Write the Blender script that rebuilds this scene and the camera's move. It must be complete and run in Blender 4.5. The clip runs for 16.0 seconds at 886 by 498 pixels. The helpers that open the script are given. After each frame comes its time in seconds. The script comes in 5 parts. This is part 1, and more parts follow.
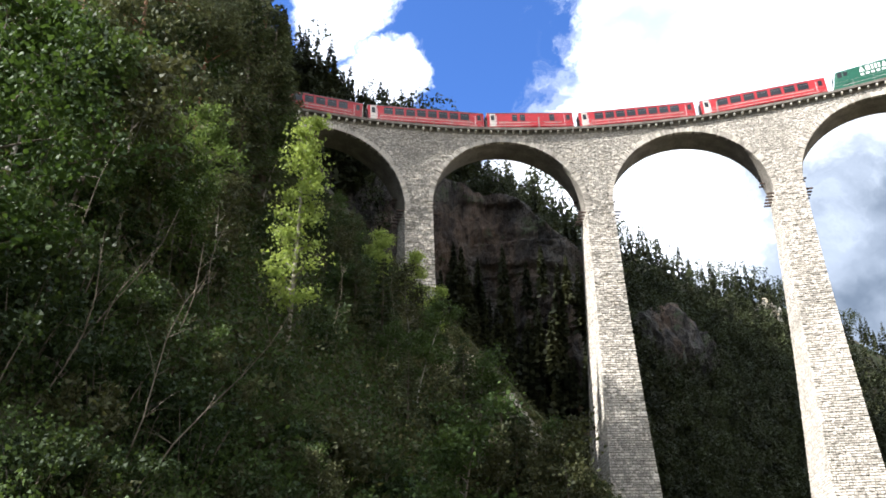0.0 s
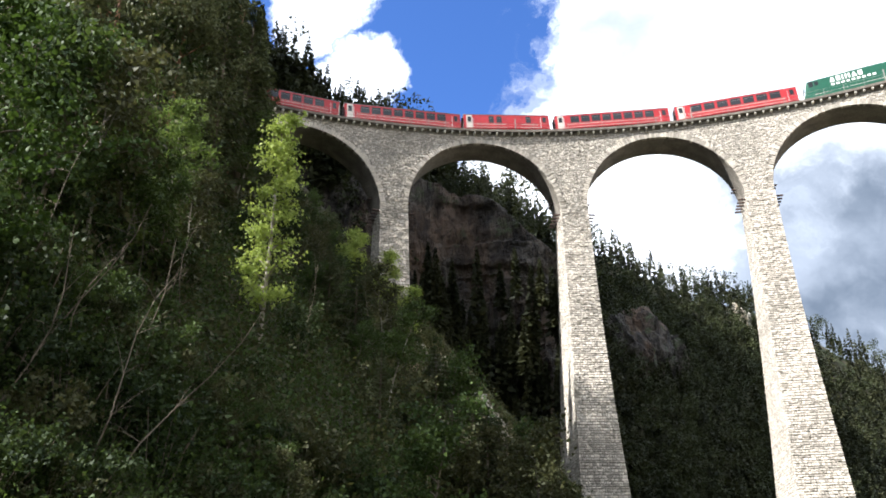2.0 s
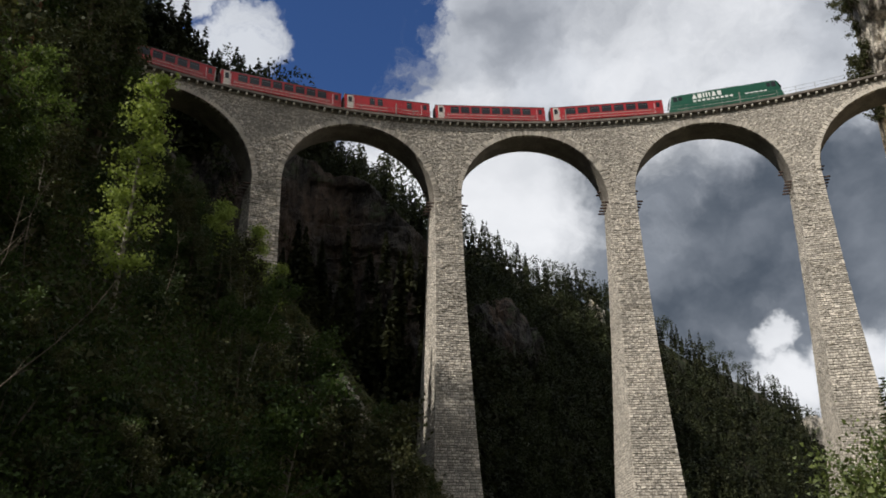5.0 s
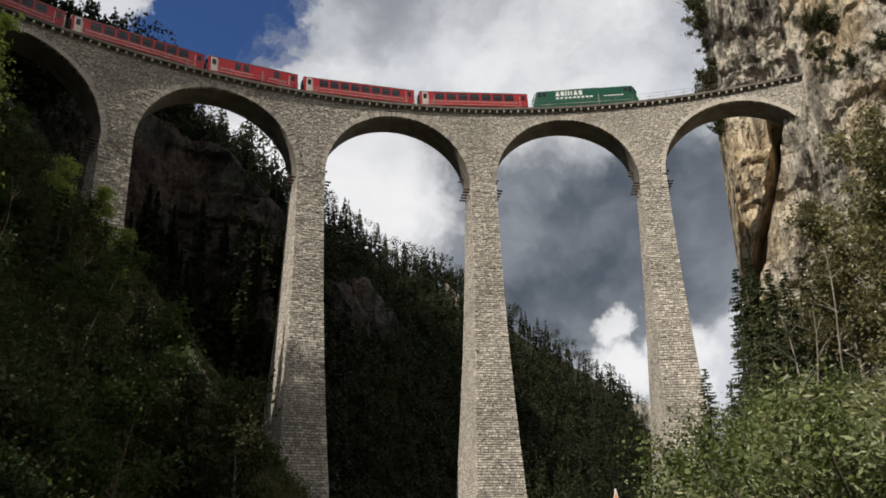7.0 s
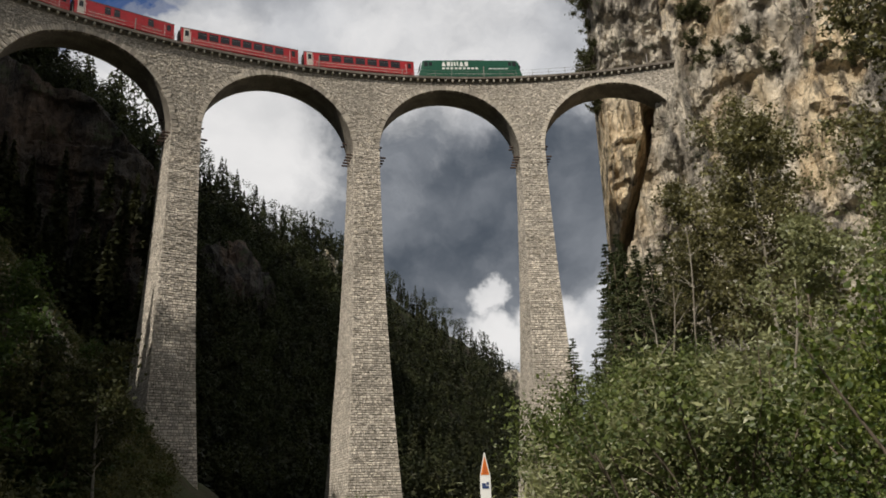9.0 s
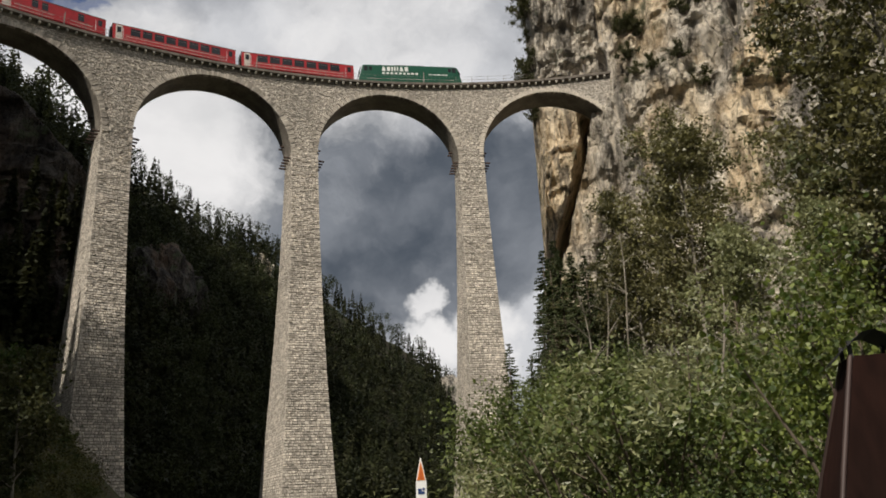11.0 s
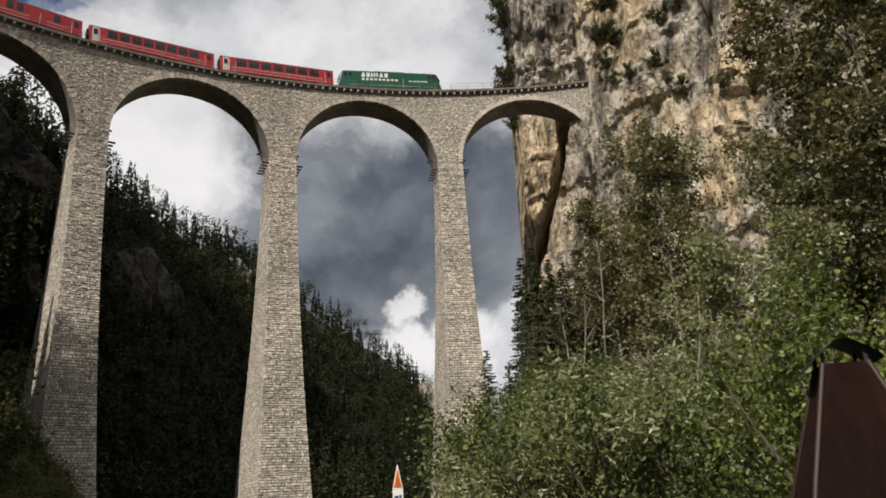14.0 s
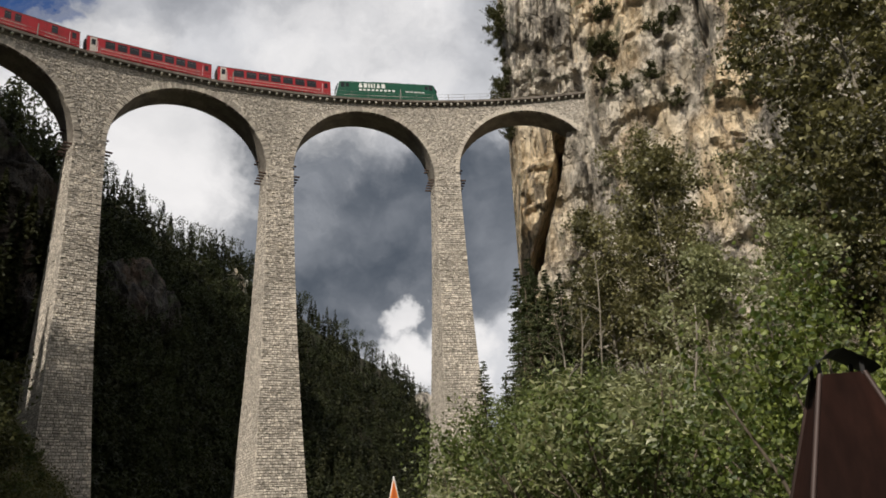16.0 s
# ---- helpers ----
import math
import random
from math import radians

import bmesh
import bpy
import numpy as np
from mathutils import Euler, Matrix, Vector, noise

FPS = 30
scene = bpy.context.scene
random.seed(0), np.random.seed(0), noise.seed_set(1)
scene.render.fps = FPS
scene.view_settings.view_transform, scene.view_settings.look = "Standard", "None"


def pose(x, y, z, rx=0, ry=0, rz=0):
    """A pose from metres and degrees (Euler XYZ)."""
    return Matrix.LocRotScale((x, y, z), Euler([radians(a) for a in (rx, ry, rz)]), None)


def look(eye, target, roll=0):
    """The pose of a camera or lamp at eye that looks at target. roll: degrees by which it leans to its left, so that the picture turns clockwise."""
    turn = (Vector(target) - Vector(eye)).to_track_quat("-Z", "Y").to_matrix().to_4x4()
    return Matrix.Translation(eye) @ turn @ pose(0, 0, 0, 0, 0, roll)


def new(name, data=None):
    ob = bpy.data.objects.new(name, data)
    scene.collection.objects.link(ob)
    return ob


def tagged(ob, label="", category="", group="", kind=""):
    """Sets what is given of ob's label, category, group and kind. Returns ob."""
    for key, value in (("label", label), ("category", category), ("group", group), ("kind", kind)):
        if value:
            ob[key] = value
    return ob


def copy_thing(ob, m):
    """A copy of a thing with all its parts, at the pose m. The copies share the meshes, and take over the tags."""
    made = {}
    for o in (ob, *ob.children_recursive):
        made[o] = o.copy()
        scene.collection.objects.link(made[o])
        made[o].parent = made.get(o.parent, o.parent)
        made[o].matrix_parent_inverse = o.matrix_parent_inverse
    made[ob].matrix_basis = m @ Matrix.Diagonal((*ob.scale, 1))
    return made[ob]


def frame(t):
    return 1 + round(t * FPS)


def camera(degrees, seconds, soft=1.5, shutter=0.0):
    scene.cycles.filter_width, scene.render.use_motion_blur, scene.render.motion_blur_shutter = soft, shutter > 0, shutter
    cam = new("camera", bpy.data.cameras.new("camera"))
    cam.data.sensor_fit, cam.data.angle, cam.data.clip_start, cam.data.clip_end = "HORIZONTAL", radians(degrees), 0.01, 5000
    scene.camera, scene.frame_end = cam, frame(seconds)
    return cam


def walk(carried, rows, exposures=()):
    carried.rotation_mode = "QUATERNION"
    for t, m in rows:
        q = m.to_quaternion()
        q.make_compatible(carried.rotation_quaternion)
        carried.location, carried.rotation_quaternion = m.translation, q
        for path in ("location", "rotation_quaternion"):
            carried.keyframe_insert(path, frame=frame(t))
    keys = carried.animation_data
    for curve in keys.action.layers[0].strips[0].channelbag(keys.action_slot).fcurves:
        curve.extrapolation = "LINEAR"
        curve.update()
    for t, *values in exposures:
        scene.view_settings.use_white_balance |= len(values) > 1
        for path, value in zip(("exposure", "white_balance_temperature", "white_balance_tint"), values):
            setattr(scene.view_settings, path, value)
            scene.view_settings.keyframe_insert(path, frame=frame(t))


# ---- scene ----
# A tall curved stone railway viaduct over a wooded gorge; metres, eye of the first view over the origin.
cam = camera(59.7, 16.0, soft=1.75)
EYE = 1.6
ROWS = [
    (0.0, 113.34, 0.46, 0.00), (0.5, 113.50, 0.27, -0.53), (1.0, 113.46, 0.16, -0.98), (1.5, 113.48, 0.22, -1.36),
    (2.0, 113.35, 0.33, -2.11), (2.5, 113.00, 0.38, -3.85), (3.0, 112.78, 0.50, -5.22), (5.5, 111.71, 0.29, -15.40),
    (6.0, 111.23, 0.56, -18.58), (6.5, 111.12, 0.78, -21.00), (7.0, 110.55, 0.55, -23.47), (7.5, 109.56, 0.45, -26.33),
    (8.0, 108.73, 0.88, -28.15), (8.5, 108.17, 0.98, -30.57), (9.0, 107.97, 1.56, -32.51), (9.5, 108.68, 2.32, -34.21),
    (10.0, 108.52, 2.55, -35.43), (12.5, 108.28, 2.08, -38.25), (13.0, 108.30, 2.13, -38.47), (13.5, 108.46, 2.32, -38.58),
    (14.0, 108.61, 2.56, -38.69), (14.5, 108.66, 2.62, -38.86), (15.0, 108.91, 2.69, -38.99), (15.5, 109.22, 2.65, -39.05),
    (16.0, 109.37, 2.58, -38.93),
]
EXPOSURES = [(0.0, 1.6, 5900, 10), (2.0, 1.55, 5950, 10), (3.0, 1.25, 6000, 10), (3.6, 0.7, 6100, 10), (5.3, -0.15, 6350, 10), (7.0, -0.12, 6500, 10), (8.0, -0.26, 6600, 10), (10.0, -0.22, 6650, 10), (12.5, -0.16, 6650, 11), (16.0, -0.12, 6650, 11)]
walk(cam, [(t, pose(0, 0, EYE, rx, ry, rz)) for t, rx, ry, rz in ROWS], EXPOSURES)

# ---- light ----
SUN_AZ, SUN_EL = 201.0, 41.5          # degrees, counted from +x towards +y


def direction(az, el):
    az, el = radians(az), radians(el)
    return Vector((math.cos(el) * math.cos(az), math.cos(el) * math.sin(az), math.sin(el)))


sun = new("sun", bpy.data.lights.new("sun", "SUN"))
sun.data.energy, sun.data.angle, sun.data.color = 4.7, radians(0.6), (1.0, 0.93, 0.82)
sun.matrix_world = look(direction(SUN_AZ, SUN_EL) * 200, (0, 0, 0))


class Nodes:
    """A small helper that adds and links shader nodes."""

    def __init__(self, tree):
        self.tree = tree
        tree.nodes.clear()

    def add(self, kind, links=(), **fields):
        node = self.tree.nodes.new(kind)
        for key, value in fields.items():
            setattr(node, key, value)
        for socket, value in dict(links).items():
            if isinstance(value, bpy.types.NodeSocket):
                self.tree.links.new(value, node.inputs[socket])
            else:
                node.inputs[socket].default_value = value
        return node

    def math(self, operation, a, b=0.0, c=0.0, clamp=False):
        return self.add("ShaderNodeMath", {0: a, 1: b, 2: c}, operation=operation, use_clamp=clamp).outputs[0]

    def mix(self, fac, a, b, blend="MIX"):
        node = self.add("ShaderNodeMix", {0: fac, 6: a, 7: b}, data_type="RGBA", blend_type=blend)
        return node.outputs[2]

    def ramp(self, value, lo, hi, a=0.0, b=1.0):
        return self.add("ShaderNodeMapRange", {0: value, 1: lo, 2: hi, 3: a, 4: b}, interpolation_type="SMOOTHSTEP").outputs[0]

    def noise(self, vector, scale, detail=4.0, rough=0.55):
        return self.add("ShaderNodeTexNoise", {"Vector": vector, "Scale": scale, "Detail": detail, "Roughness": rough}).outputs[0]


def rgb(r, g, b):
    return (r, g, b, 1.0)


def build_world():
    world = bpy.data.worlds.new("sky")
    scene.world = world
    world.use_nodes = True
    n = Nodes(world.node_tree)
    sky = n.add("ShaderNodeTexSky", sky_type="NISHITA", sun_disc=False, sun_elevation=radians(SUN_EL), sun_rotation=radians(90 - SUN_AZ) % (2 * math.pi))
    base = n.mix(1.0, sky.outputs[0], rgb(0.040, 0.058, 0.092), "MULTIPLY")
    way = n.add("ShaderNodeTexCoord").outputs["Generated"]
    warp = n.add("ShaderNodeTexNoise", {"Vector": way, "Scale": 5.0, "Detail": 6.0, "Roughness": 0.6}).outputs[1]
    warp = n.add("ShaderNodeVectorMath", {0: warp, 1: (0.5, 0.5, 0.5)}, operation="SUBTRACT").outputs[0]
    warp = n.add("ShaderNodeVectorMath", {0: warp, 3: 0.26}, operation="SCALE").outputs[0]
    bent = n.add("ShaderNodeVectorMath", {0: way, 1: warp}, operation="ADD").outputs[0]
    bent = n.add("ShaderNodeVectorMath", {0: bent}, operation="NORMALIZE").outputs[0]

    def blob(az, el, inner, outer):
        dot = n.add("ShaderNodeVectorMath", {0: bent, 1: direction(az, el)}, operation="DOT_PRODUCT").outputs["Value"]
        return n.ramp(dot, math.cos(radians(outer)), math.cos(radians(inner)))

    soft = n.add("ShaderNodeVectorMath", {0: way, 1: n.add("ShaderNodeVectorMath", {0: warp, 3: 0.4}, operation="SCALE").outputs[0]}, operation="ADD").outputs[0]
    ragged = n.math("SUBTRACT", n.noise(bent, 8.0, 10.0, 0.66), 0.5)

    def torn(value, lo=0.28, hi=0.74, much=1.7):
        return n.ramp(n.math("ADD", value, n.math("MULTIPLY", ragged, much)), lo, hi)

    clear = n.math("MAXIMUM", blob(91, 40, 2, 13), n.math("MULTIPLY", blob(101, 50, 6, 22), 0.9))
    clear = n.math("MAXIMUM", clear, n.math("MULTIPLY", blob(85.5, 33, 0, 6), 0.75))
    wisp = n.math("MAXIMUM", blob(99.5, 39.5, 0, 4.5), n.math("MULTIPLY", blob(94, 35, 0, 4.5), 0.9))
    clear = n.math("SUBTRACT", clear, n.math("MULTIPLY", wisp, 0.9))
    thin = n.ramp(n.noise(way, 2.3, 4.0), 0.60, 0.75, 0.0, 0.5)
    cover = n.math("MULTIPLY", n.math("SUBTRACT", 1.0, torn(clear)), n.math("SUBTRACT", 1.0, thin))
    flat = n.add("ShaderNodeVectorMath", {0: soft, 1: (1.0, 1.0, 1.5)}, operation="MULTIPLY").outputs[0]
    grey = n.ramp(n.noise(flat, 5.2, 5.0, 0.5), 0.33, 0.67)
    light = n.mix(grey, rgb(0.30, 0.32, 0.36), rgb(0.72, 0.74, 0.78))
    bright = n.math("MAXIMUM", n.math("MAXIMUM", blob(74.5, 25, 0, 11.5), n.math("MAXIMUM", blob(52.8, 10.8, 0.5, 4.3), n.math("MAXIMUM", blob(52.6, 15.2, 0, 2.2), blob(47.4, 12.0, 0.5, 4.2)))), n.math("MULTIPLY", blob(57, 35, 2, 12), 0.7))
    dark = n.math("MAXIMUM", n.math("MAXIMUM", blob(61, 20, 4, 13), blob(49, 20, 4, 11)), n.math("MULTIPLY", blob(67, 26, 3, 9), 0.7))
    cloud = n.mix(torn(dark, 0.1, 0.9, 1.2), light, n.mix(grey, rgb(0.080, 0.100, 0.130), rgb(0.28, 0.305, 0.345)))
    cloud = n.mix(torn(bright, 0.08, 1.0, 1.15), cloud, n.mix(grey, rgb(0.74, 0.75, 0.77), rgb(0.96, 0.96, 0.97)))
    final = n.mix(cover, base, cloud)
    back = n.add("ShaderNodeBackground", {0: final, 1: 1.0})
    n.add("ShaderNodeOutputWorld", {0: back.outputs[0]})


build_world()

# ---- materials ----


def material(name, roughness=0.85, metallic=0.0, specular=0.3):
    m = bpy.data.materials.new(name)
    m.use_nodes = True
    n = Nodes(m.node_tree)
    shader = n.add("ShaderNodeBsdfPrincipled", {"Roughness": roughness, "Metallic": metallic, "Specular IOR Level": specular})
    n.add("ShaderNodeOutputMaterial", {0: shader.outputs[0]})
    place = n.add("ShaderNodeNewGeometry").outputs["Position"]
    return m, n, shader, place


def relief(n, shader, height, strength=0.5, distance=0.1):
    bump = n.add("ShaderNodeBump", {"Height": height, "Strength": strength, "Distance": distance})
    n.tree.links.new(bump.outputs[0], shader.inputs["Normal"])


def paint(n, shader, colour):
    n.tree.links.new(colour, shader.inputs["Base Color"])


def mottled(name, a, b, scale, roughness=0.85, bump=0.3, depth=0.05, fine=12.0, metallic=0.0, islands=0.0, objects=0.0, stretch=(1, 1, 1), contrast=0.28):
    """A surface of two colours in patches and grain, with relief; islands or objects vary it piece by piece."""
    m, n, shader, place = material(name, roughness, metallic)
    where = n.add("ShaderNodeVectorMath", {0: place, 1: stretch}, operation="MULTIPLY").outputs[0]
    patch = n.ramp(n.noise(where, scale, 5.0), 0.3, 0.7)
    grain = n.noise(where, scale * fine, 4.0, 0.65)
    colour = n.mix(patch, rgb(*a), rgb(*b))
    value = n.ramp(grain, 0.25, 0.75, 1.0 - contrast, 0.98 + contrast)
    if islands:
        chance = n.add("ShaderNodeNewGeometry").outputs["Random Per Island"]
        value = n.math("MULTIPLY", value, n.ramp(chance, 0.0, 1.0, 1.0 - islands, 1.0 + islands))
    if objects:
        chance = n.add("ShaderNodeObjectInfo").outputs["Random"]
        value = n.math("MULTIPLY", value, n.ramp(chance, 0.0, 1.0, 1.0 - objects, 1.0 + objects))
    scaled = n.add("ShaderNodeVectorMath", {0: colour, 3: value}, operation="SCALE").outputs[0]
    paint(n, shader, scaled)
    relief(n, shader, grain, bump, depth)
    return m


def leafy(name, a, b, glow=0.2, drift=0.0, gloss=0.18, rough=0.6, skew=1.9):
    """Leaves or needles: coloured leaf by leaf and tree by tree, letting some light through."""
    m = bpy.data.materials.new(name)
    m.use_nodes = True
    n = Nodes(m.node_tree)
    piece = n.add("ShaderNodeNewGeometry").outputs["Random Per Island"]
    tree = n.add("ShaderNodeObjectInfo").outputs["Random"]
    fac = n.math("ADD", n.math("MULTIPLY", n.math("POWER", piece, skew), 0.58), n.math("MULTIPLY", tree, 0.38))
    if drift:
        place = n.add("ShaderNodeNewGeometry").outputs["Position"]
        patch = n.ramp(n.noise(place, drift, 3.0), 0.36, 0.64)
        fac = n.math("ADD", n.math("MULTIPLY", fac, 0.35), n.math("MULTIPLY", patch, 0.6))
    colour = n.mix(fac, rgb(*a), rgb(*b))
    shader = n.add("ShaderNodeBsdfPrincipled", {"Base Color": colour, "Roughness": rough, "Specular IOR Level": gloss})
    through_leaf = n.add("ShaderNodeBsdfTranslucent", {0: n.mix(0.5, colour, rgb(b[0] * 1.3, b[1] * 1.3, b[2] * 0.8))})
    both = n.add("ShaderNodeMixShader", {0: glow, 1: shader.outputs[0], 2: through_leaf.outputs[0]})
    n.add("ShaderNodeOutputMaterial", {0: both.outputs[0]})
    return m


STONE = mottled("masonry_stone", (0.43, 0.395, 0.345), (0.58, 0.53, 0.465), 0.22, 0.92, 0.6, 0.08, 15.0, islands=0.27, contrast=0.36)
MORTAR = mottled("masonry_joint", (0.17, 0.155, 0.132), (0.27, 0.246, 0.21), 0.6, 0.95, 0.6, 0.08)
# masonry of the barrels, darkened so the colour carries the underside's shade
SOFFIT = mottled("shaded_soffit_stone", (0.13, 0.115, 0.10), (0.22, 0.20, 0.17), 0.5, 0.9, 0.6, 0.08, 9.0)
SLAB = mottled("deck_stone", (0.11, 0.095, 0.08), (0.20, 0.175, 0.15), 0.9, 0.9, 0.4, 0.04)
CORBEL = mottled("corbel_stone", (0.50, 0.47, 0.42), (0.66, 0.63, 0.57), 1.2, 0.85, 0.3, 0.03, objects=0.2)
IRON = mottled("rusty_iron", (0.045, 0.032, 0.028), (0.10, 0.065, 0.05), 3.0, 0.7, 0.2, 0.01, metallic=0.3)
RAILING = mottled("railing_steel", (0.20, 0.19, 0.18), (0.30, 0.27, 0.24), 2.0, 0.6, 0.1, 0.01, metallic=0.4)
BALLAST = mottled("ballast", (0.16, 0.145, 0.13), (0.27, 0.25, 0.225), 3.0, 0.95, 0.9, 0.08, 5.0)
BARK = mottled("bark", (0.10, 0.08, 0.06), (0.19, 0.155, 0.12), 2.0, 0.95, 0.7, 0.03, 6.0, stretch=(1, 1, 0.25))
PALE_BARK = mottled("pale_bark", (0.16, 0.14, 0.11), (0.34, 0.31, 0.26), 2.5, 0.9, 0.5, 0.02, 5.0, stretch=(1, 1, 0.5))
PINE_BARK = mottled("pine_bark", (0.12, 0.07, 0.045), (0.30, 0.15, 0.085), 2.0, 0.95, 0.7, 0.03, 6.0)


def ground_material():
    m, n, shader, place = material("hillside_ground", 0.95)
    patch = n.ramp(n.noise(place, 0.11, 6.0, 0.6), 0.40, 0.62)
    stones = n.ramp(n.noise(place, 0.45, 6.0, 0.7), 0.60, 0.70, 0.0, 0.55)
    grain = n.noise(place, 4.0, 5.0, 0.7)
    green = n.mix(n.noise(place, 1.3, 4.0), rgb(0.022, 0.034, 0.010), rgb(0.075, 0.085, 0.032))
    soil = n.mix(grain, rgb(0.035, 0.028, 0.018), rgb(0.10, 0.082, 0.052))
    rock = n.mix(grain, rgb(0.15, 0.135, 0.11), rgb(0.30, 0.27, 0.225))
    paint(n, shader, n.mix(stones, n.mix(patch, green, soil), rock))
    relief(n, shader, n.math("ADD", grain, n.math("MULTIPLY", stones, 0.6)), 0.8, 0.25)
    return m


def rock_material(name, dark, pale, tawny, light, lo):
    m, n, shader, place = material(name, 0.9)
    tall = n.add("ShaderNodeVectorMath", {0: place, 1: (1, 1, 0.4)}, operation="MULTIPLY").outputs[0]
    streak = n.noise(tall, 0.32, 7.0, 0.62)
    stain = n.ramp(n.noise(tall, 0.085, 4.0, 0.55), lo, lo + 0.14)
    grain = n.noise(place, 1.1, 8.0, 0.68)
    crack = n.add("ShaderNodeTexVoronoi", {"Vector": n.add("ShaderNodeVectorMath", {0: tall, 1: n.add("ShaderNodeVectorMath", {0: n.add("ShaderNodeTexNoise", {"Vector": place, "Scale": 0.5, "Detail": 5.0}).outputs[1], 3: 2.2}, operation="SCALE").outputs[0]}, operation="ADD").outputs[0], "Scale": 0.40}, feature="DISTANCE_TO_EDGE").outputs[0]
    seam = n.ramp(crack, 0.0, 0.05)
    away = n.add("ShaderNodeVectorMath", {0: place, 1: (94, 90, 46)}, operation="DISTANCE").outputs["Value"]
    stain = n.math("MAXIMUM", stain, n.ramp(away, 30.0, 16.0))
    column = n.add("ShaderNodeVectorMath", {0: tall, 1: (81, 57, 31)}, operation="DISTANCE").outputs["Value"]
    stain = n.math("MAXIMUM", stain, n.ramp(n.math("ADD", column, n.math("MULTIPLY", streak, 6.0)), 13.0, 7.0))
    grey = n.mix(n.ramp(streak, 0.36, 0.60), rgb(*dark), rgb(*pale))
    gold = n.mix(n.ramp(streak, 0.34, 0.60), rgb(*tawny), rgb(*light))
    colour = n.mix(stain, grey, gold)
    colour = n.mix(n.ramp(grain, 0.53, 0.70, 0.0, 0.7), colour, rgb(dark[0] * 0.6, dark[1] * 0.6, dark[2] * 0.6))
    colour = n.mix(n.ramp(n.noise(place, 3.2, 5.0, 0.7), 0.56, 0.68, 0.0, 0.55), colour, rgb(pale[0] * 1.35, pale[1] * 1.3, pale[2] * 1.2))
    colour = n.mix(n.math("MULTIPLY", n.math("SUBTRACT", 1.0, seam), 0.15), colour, rgb(dark[0] * 0.4, dark[1] * 0.4, dark[2] * 0.4))
    run = n.add("ShaderNodeVectorMath", {0: place, 1: (1, 1, 0.13)}, operation="MULTIPLY").outputs[0]
    drip = n.math("MULTIPLY", n.ramp(n.noise(run, 0.75, 6.0, 0.6), 0.50, 0.60, 0.0, 0.75), n.ramp(n.noise(place, 0.07, 4.0, 0.55), 0.40, 0.58))
    colour = n.mix(drip, colour, rgb(dark[0] * 0.55, dark[1] * 0.55, dark[2] * 0.56))
    green = n.ramp(n.noise(place, 0.16, 6.0, 0.7), 0.56, 0.64, 0.0, 0.75)
    paint(n, shader, n.mix(green, colour, rgb(0.05, 0.065, 0.028)))
    relief(n, shader, n.math("ADD", grain, n.math("MULTIPLY", seam, 0.6)), 1.0, 0.9)
    return m


GROUND = ground_material()
ROCK = rock_material("limestone_rock", (0.15, 0.138, 0.12), (0.66, 0.60, 0.51), (0.42, 0.31, 0.185), (0.82, 0.68, 0.48), 0.52)
# brown rock toned well down: the crag's shade is put into these colours
CRAG = rock_material("shaded_brown_crag_rock", (0.020, 0.018, 0.016), (0.082, 0.071, 0.058), (0.040, 0.028, 0.020), (0.115, 0.080, 0.056), 0.47)


# ---- meshes ----
def mesh_of(name, verts, faces, mat, smooth=False):
    me = bpy.data.meshes.new(name)
    verts = np.asarray(verts, dtype=np.float64).reshape(-1, 3)
    faces = np.asarray(faces, dtype=np.int64)
    me.vertices.add(len(verts))
    me.vertices.foreach_set("co", verts.ravel())
    sides = faces.shape[1]
    me.loops.add(faces.size)
    me.loops.foreach_set("vertex_index", faces.ravel())
    me.polygons.add(len(faces))
    me.polygons.foreach_set("loop_start", np.arange(0, faces.size, sides))
    me.polygons.foreach_set("use_smooth", np.full(len(faces), smooth))
    me.update(calc_edges=True)
    me.validate()
    if mat:
        me.materials.append(mat)
    return me


def bm_mesh(name, bm, mat, smooth=False):
    me = bpy.data.meshes.new(name)
    bmesh.ops.recalc_face_normals(bm, faces=bm.faces)
    bm.to_mesh(me)
    bm.free()
    me.polygons.foreach_set("use_smooth", [smooth] * len(me.polygons))
    me.materials.append(mat)
    return me


def under(ob, parent):
    ob.parent = parent
    return ob


def part(name, me, parent, label=""):
    return tagged(under(new(name, me), parent), label)


def grid_faces(rows, cols, closed=False):
    i, j = np.meshgrid(np.arange(rows - 1), np.arange(cols if closed else cols - 1), indexing="ij")
    k = (j + 1) % cols
    return np.stack([i * cols + j, i * cols + k, (i + 1) * cols + k, (i + 1) * cols + j], -1).reshape(-1, 4)


def box(bm, centre, size, m=None, bevel=0.0):
    made = bmesh.ops.create_cube(bm, size=1.0, matrix=(m or Matrix()) @ Matrix.Translation(centre) @ Matrix.Diagonal((*size, 1)))
    if bevel:
        edges = list({e for v in made["verts"] for e in v.link_edges})
        bmesh.ops.bevel(bm, geom=edges, offset=bevel, segments=2, affect="EDGES", profile=0.5)
    return made["verts"]


def box_mesh(name, size, mat, bevel=0.0, centre=(0, 0, 0)):
    bm = bmesh.new()
    box(bm, centre, size, None, bevel)
    return bm_mesh(name, bm, mat)


def tube(points, radii, sides=7):
    """A tapered tube along points: its corners and faces."""
    points = [Vector(p) for p in points]
    verts = []
    for i, p in enumerate(points):
        d = (points[min(i + 1, len(points) - 1)] - points[max(i - 1, 0)]).normalized()
        a = d.orthogonal().normalized()
        b = d.cross(a)
        for k in range(sides):
            w = 2 * math.pi * k / sides
            verts.append(p + (a * math.cos(w) + b * math.sin(w)) * radii[i])
    return np.array([tuple(v) for v in verts]), grid_faces(len(points), sides, True)


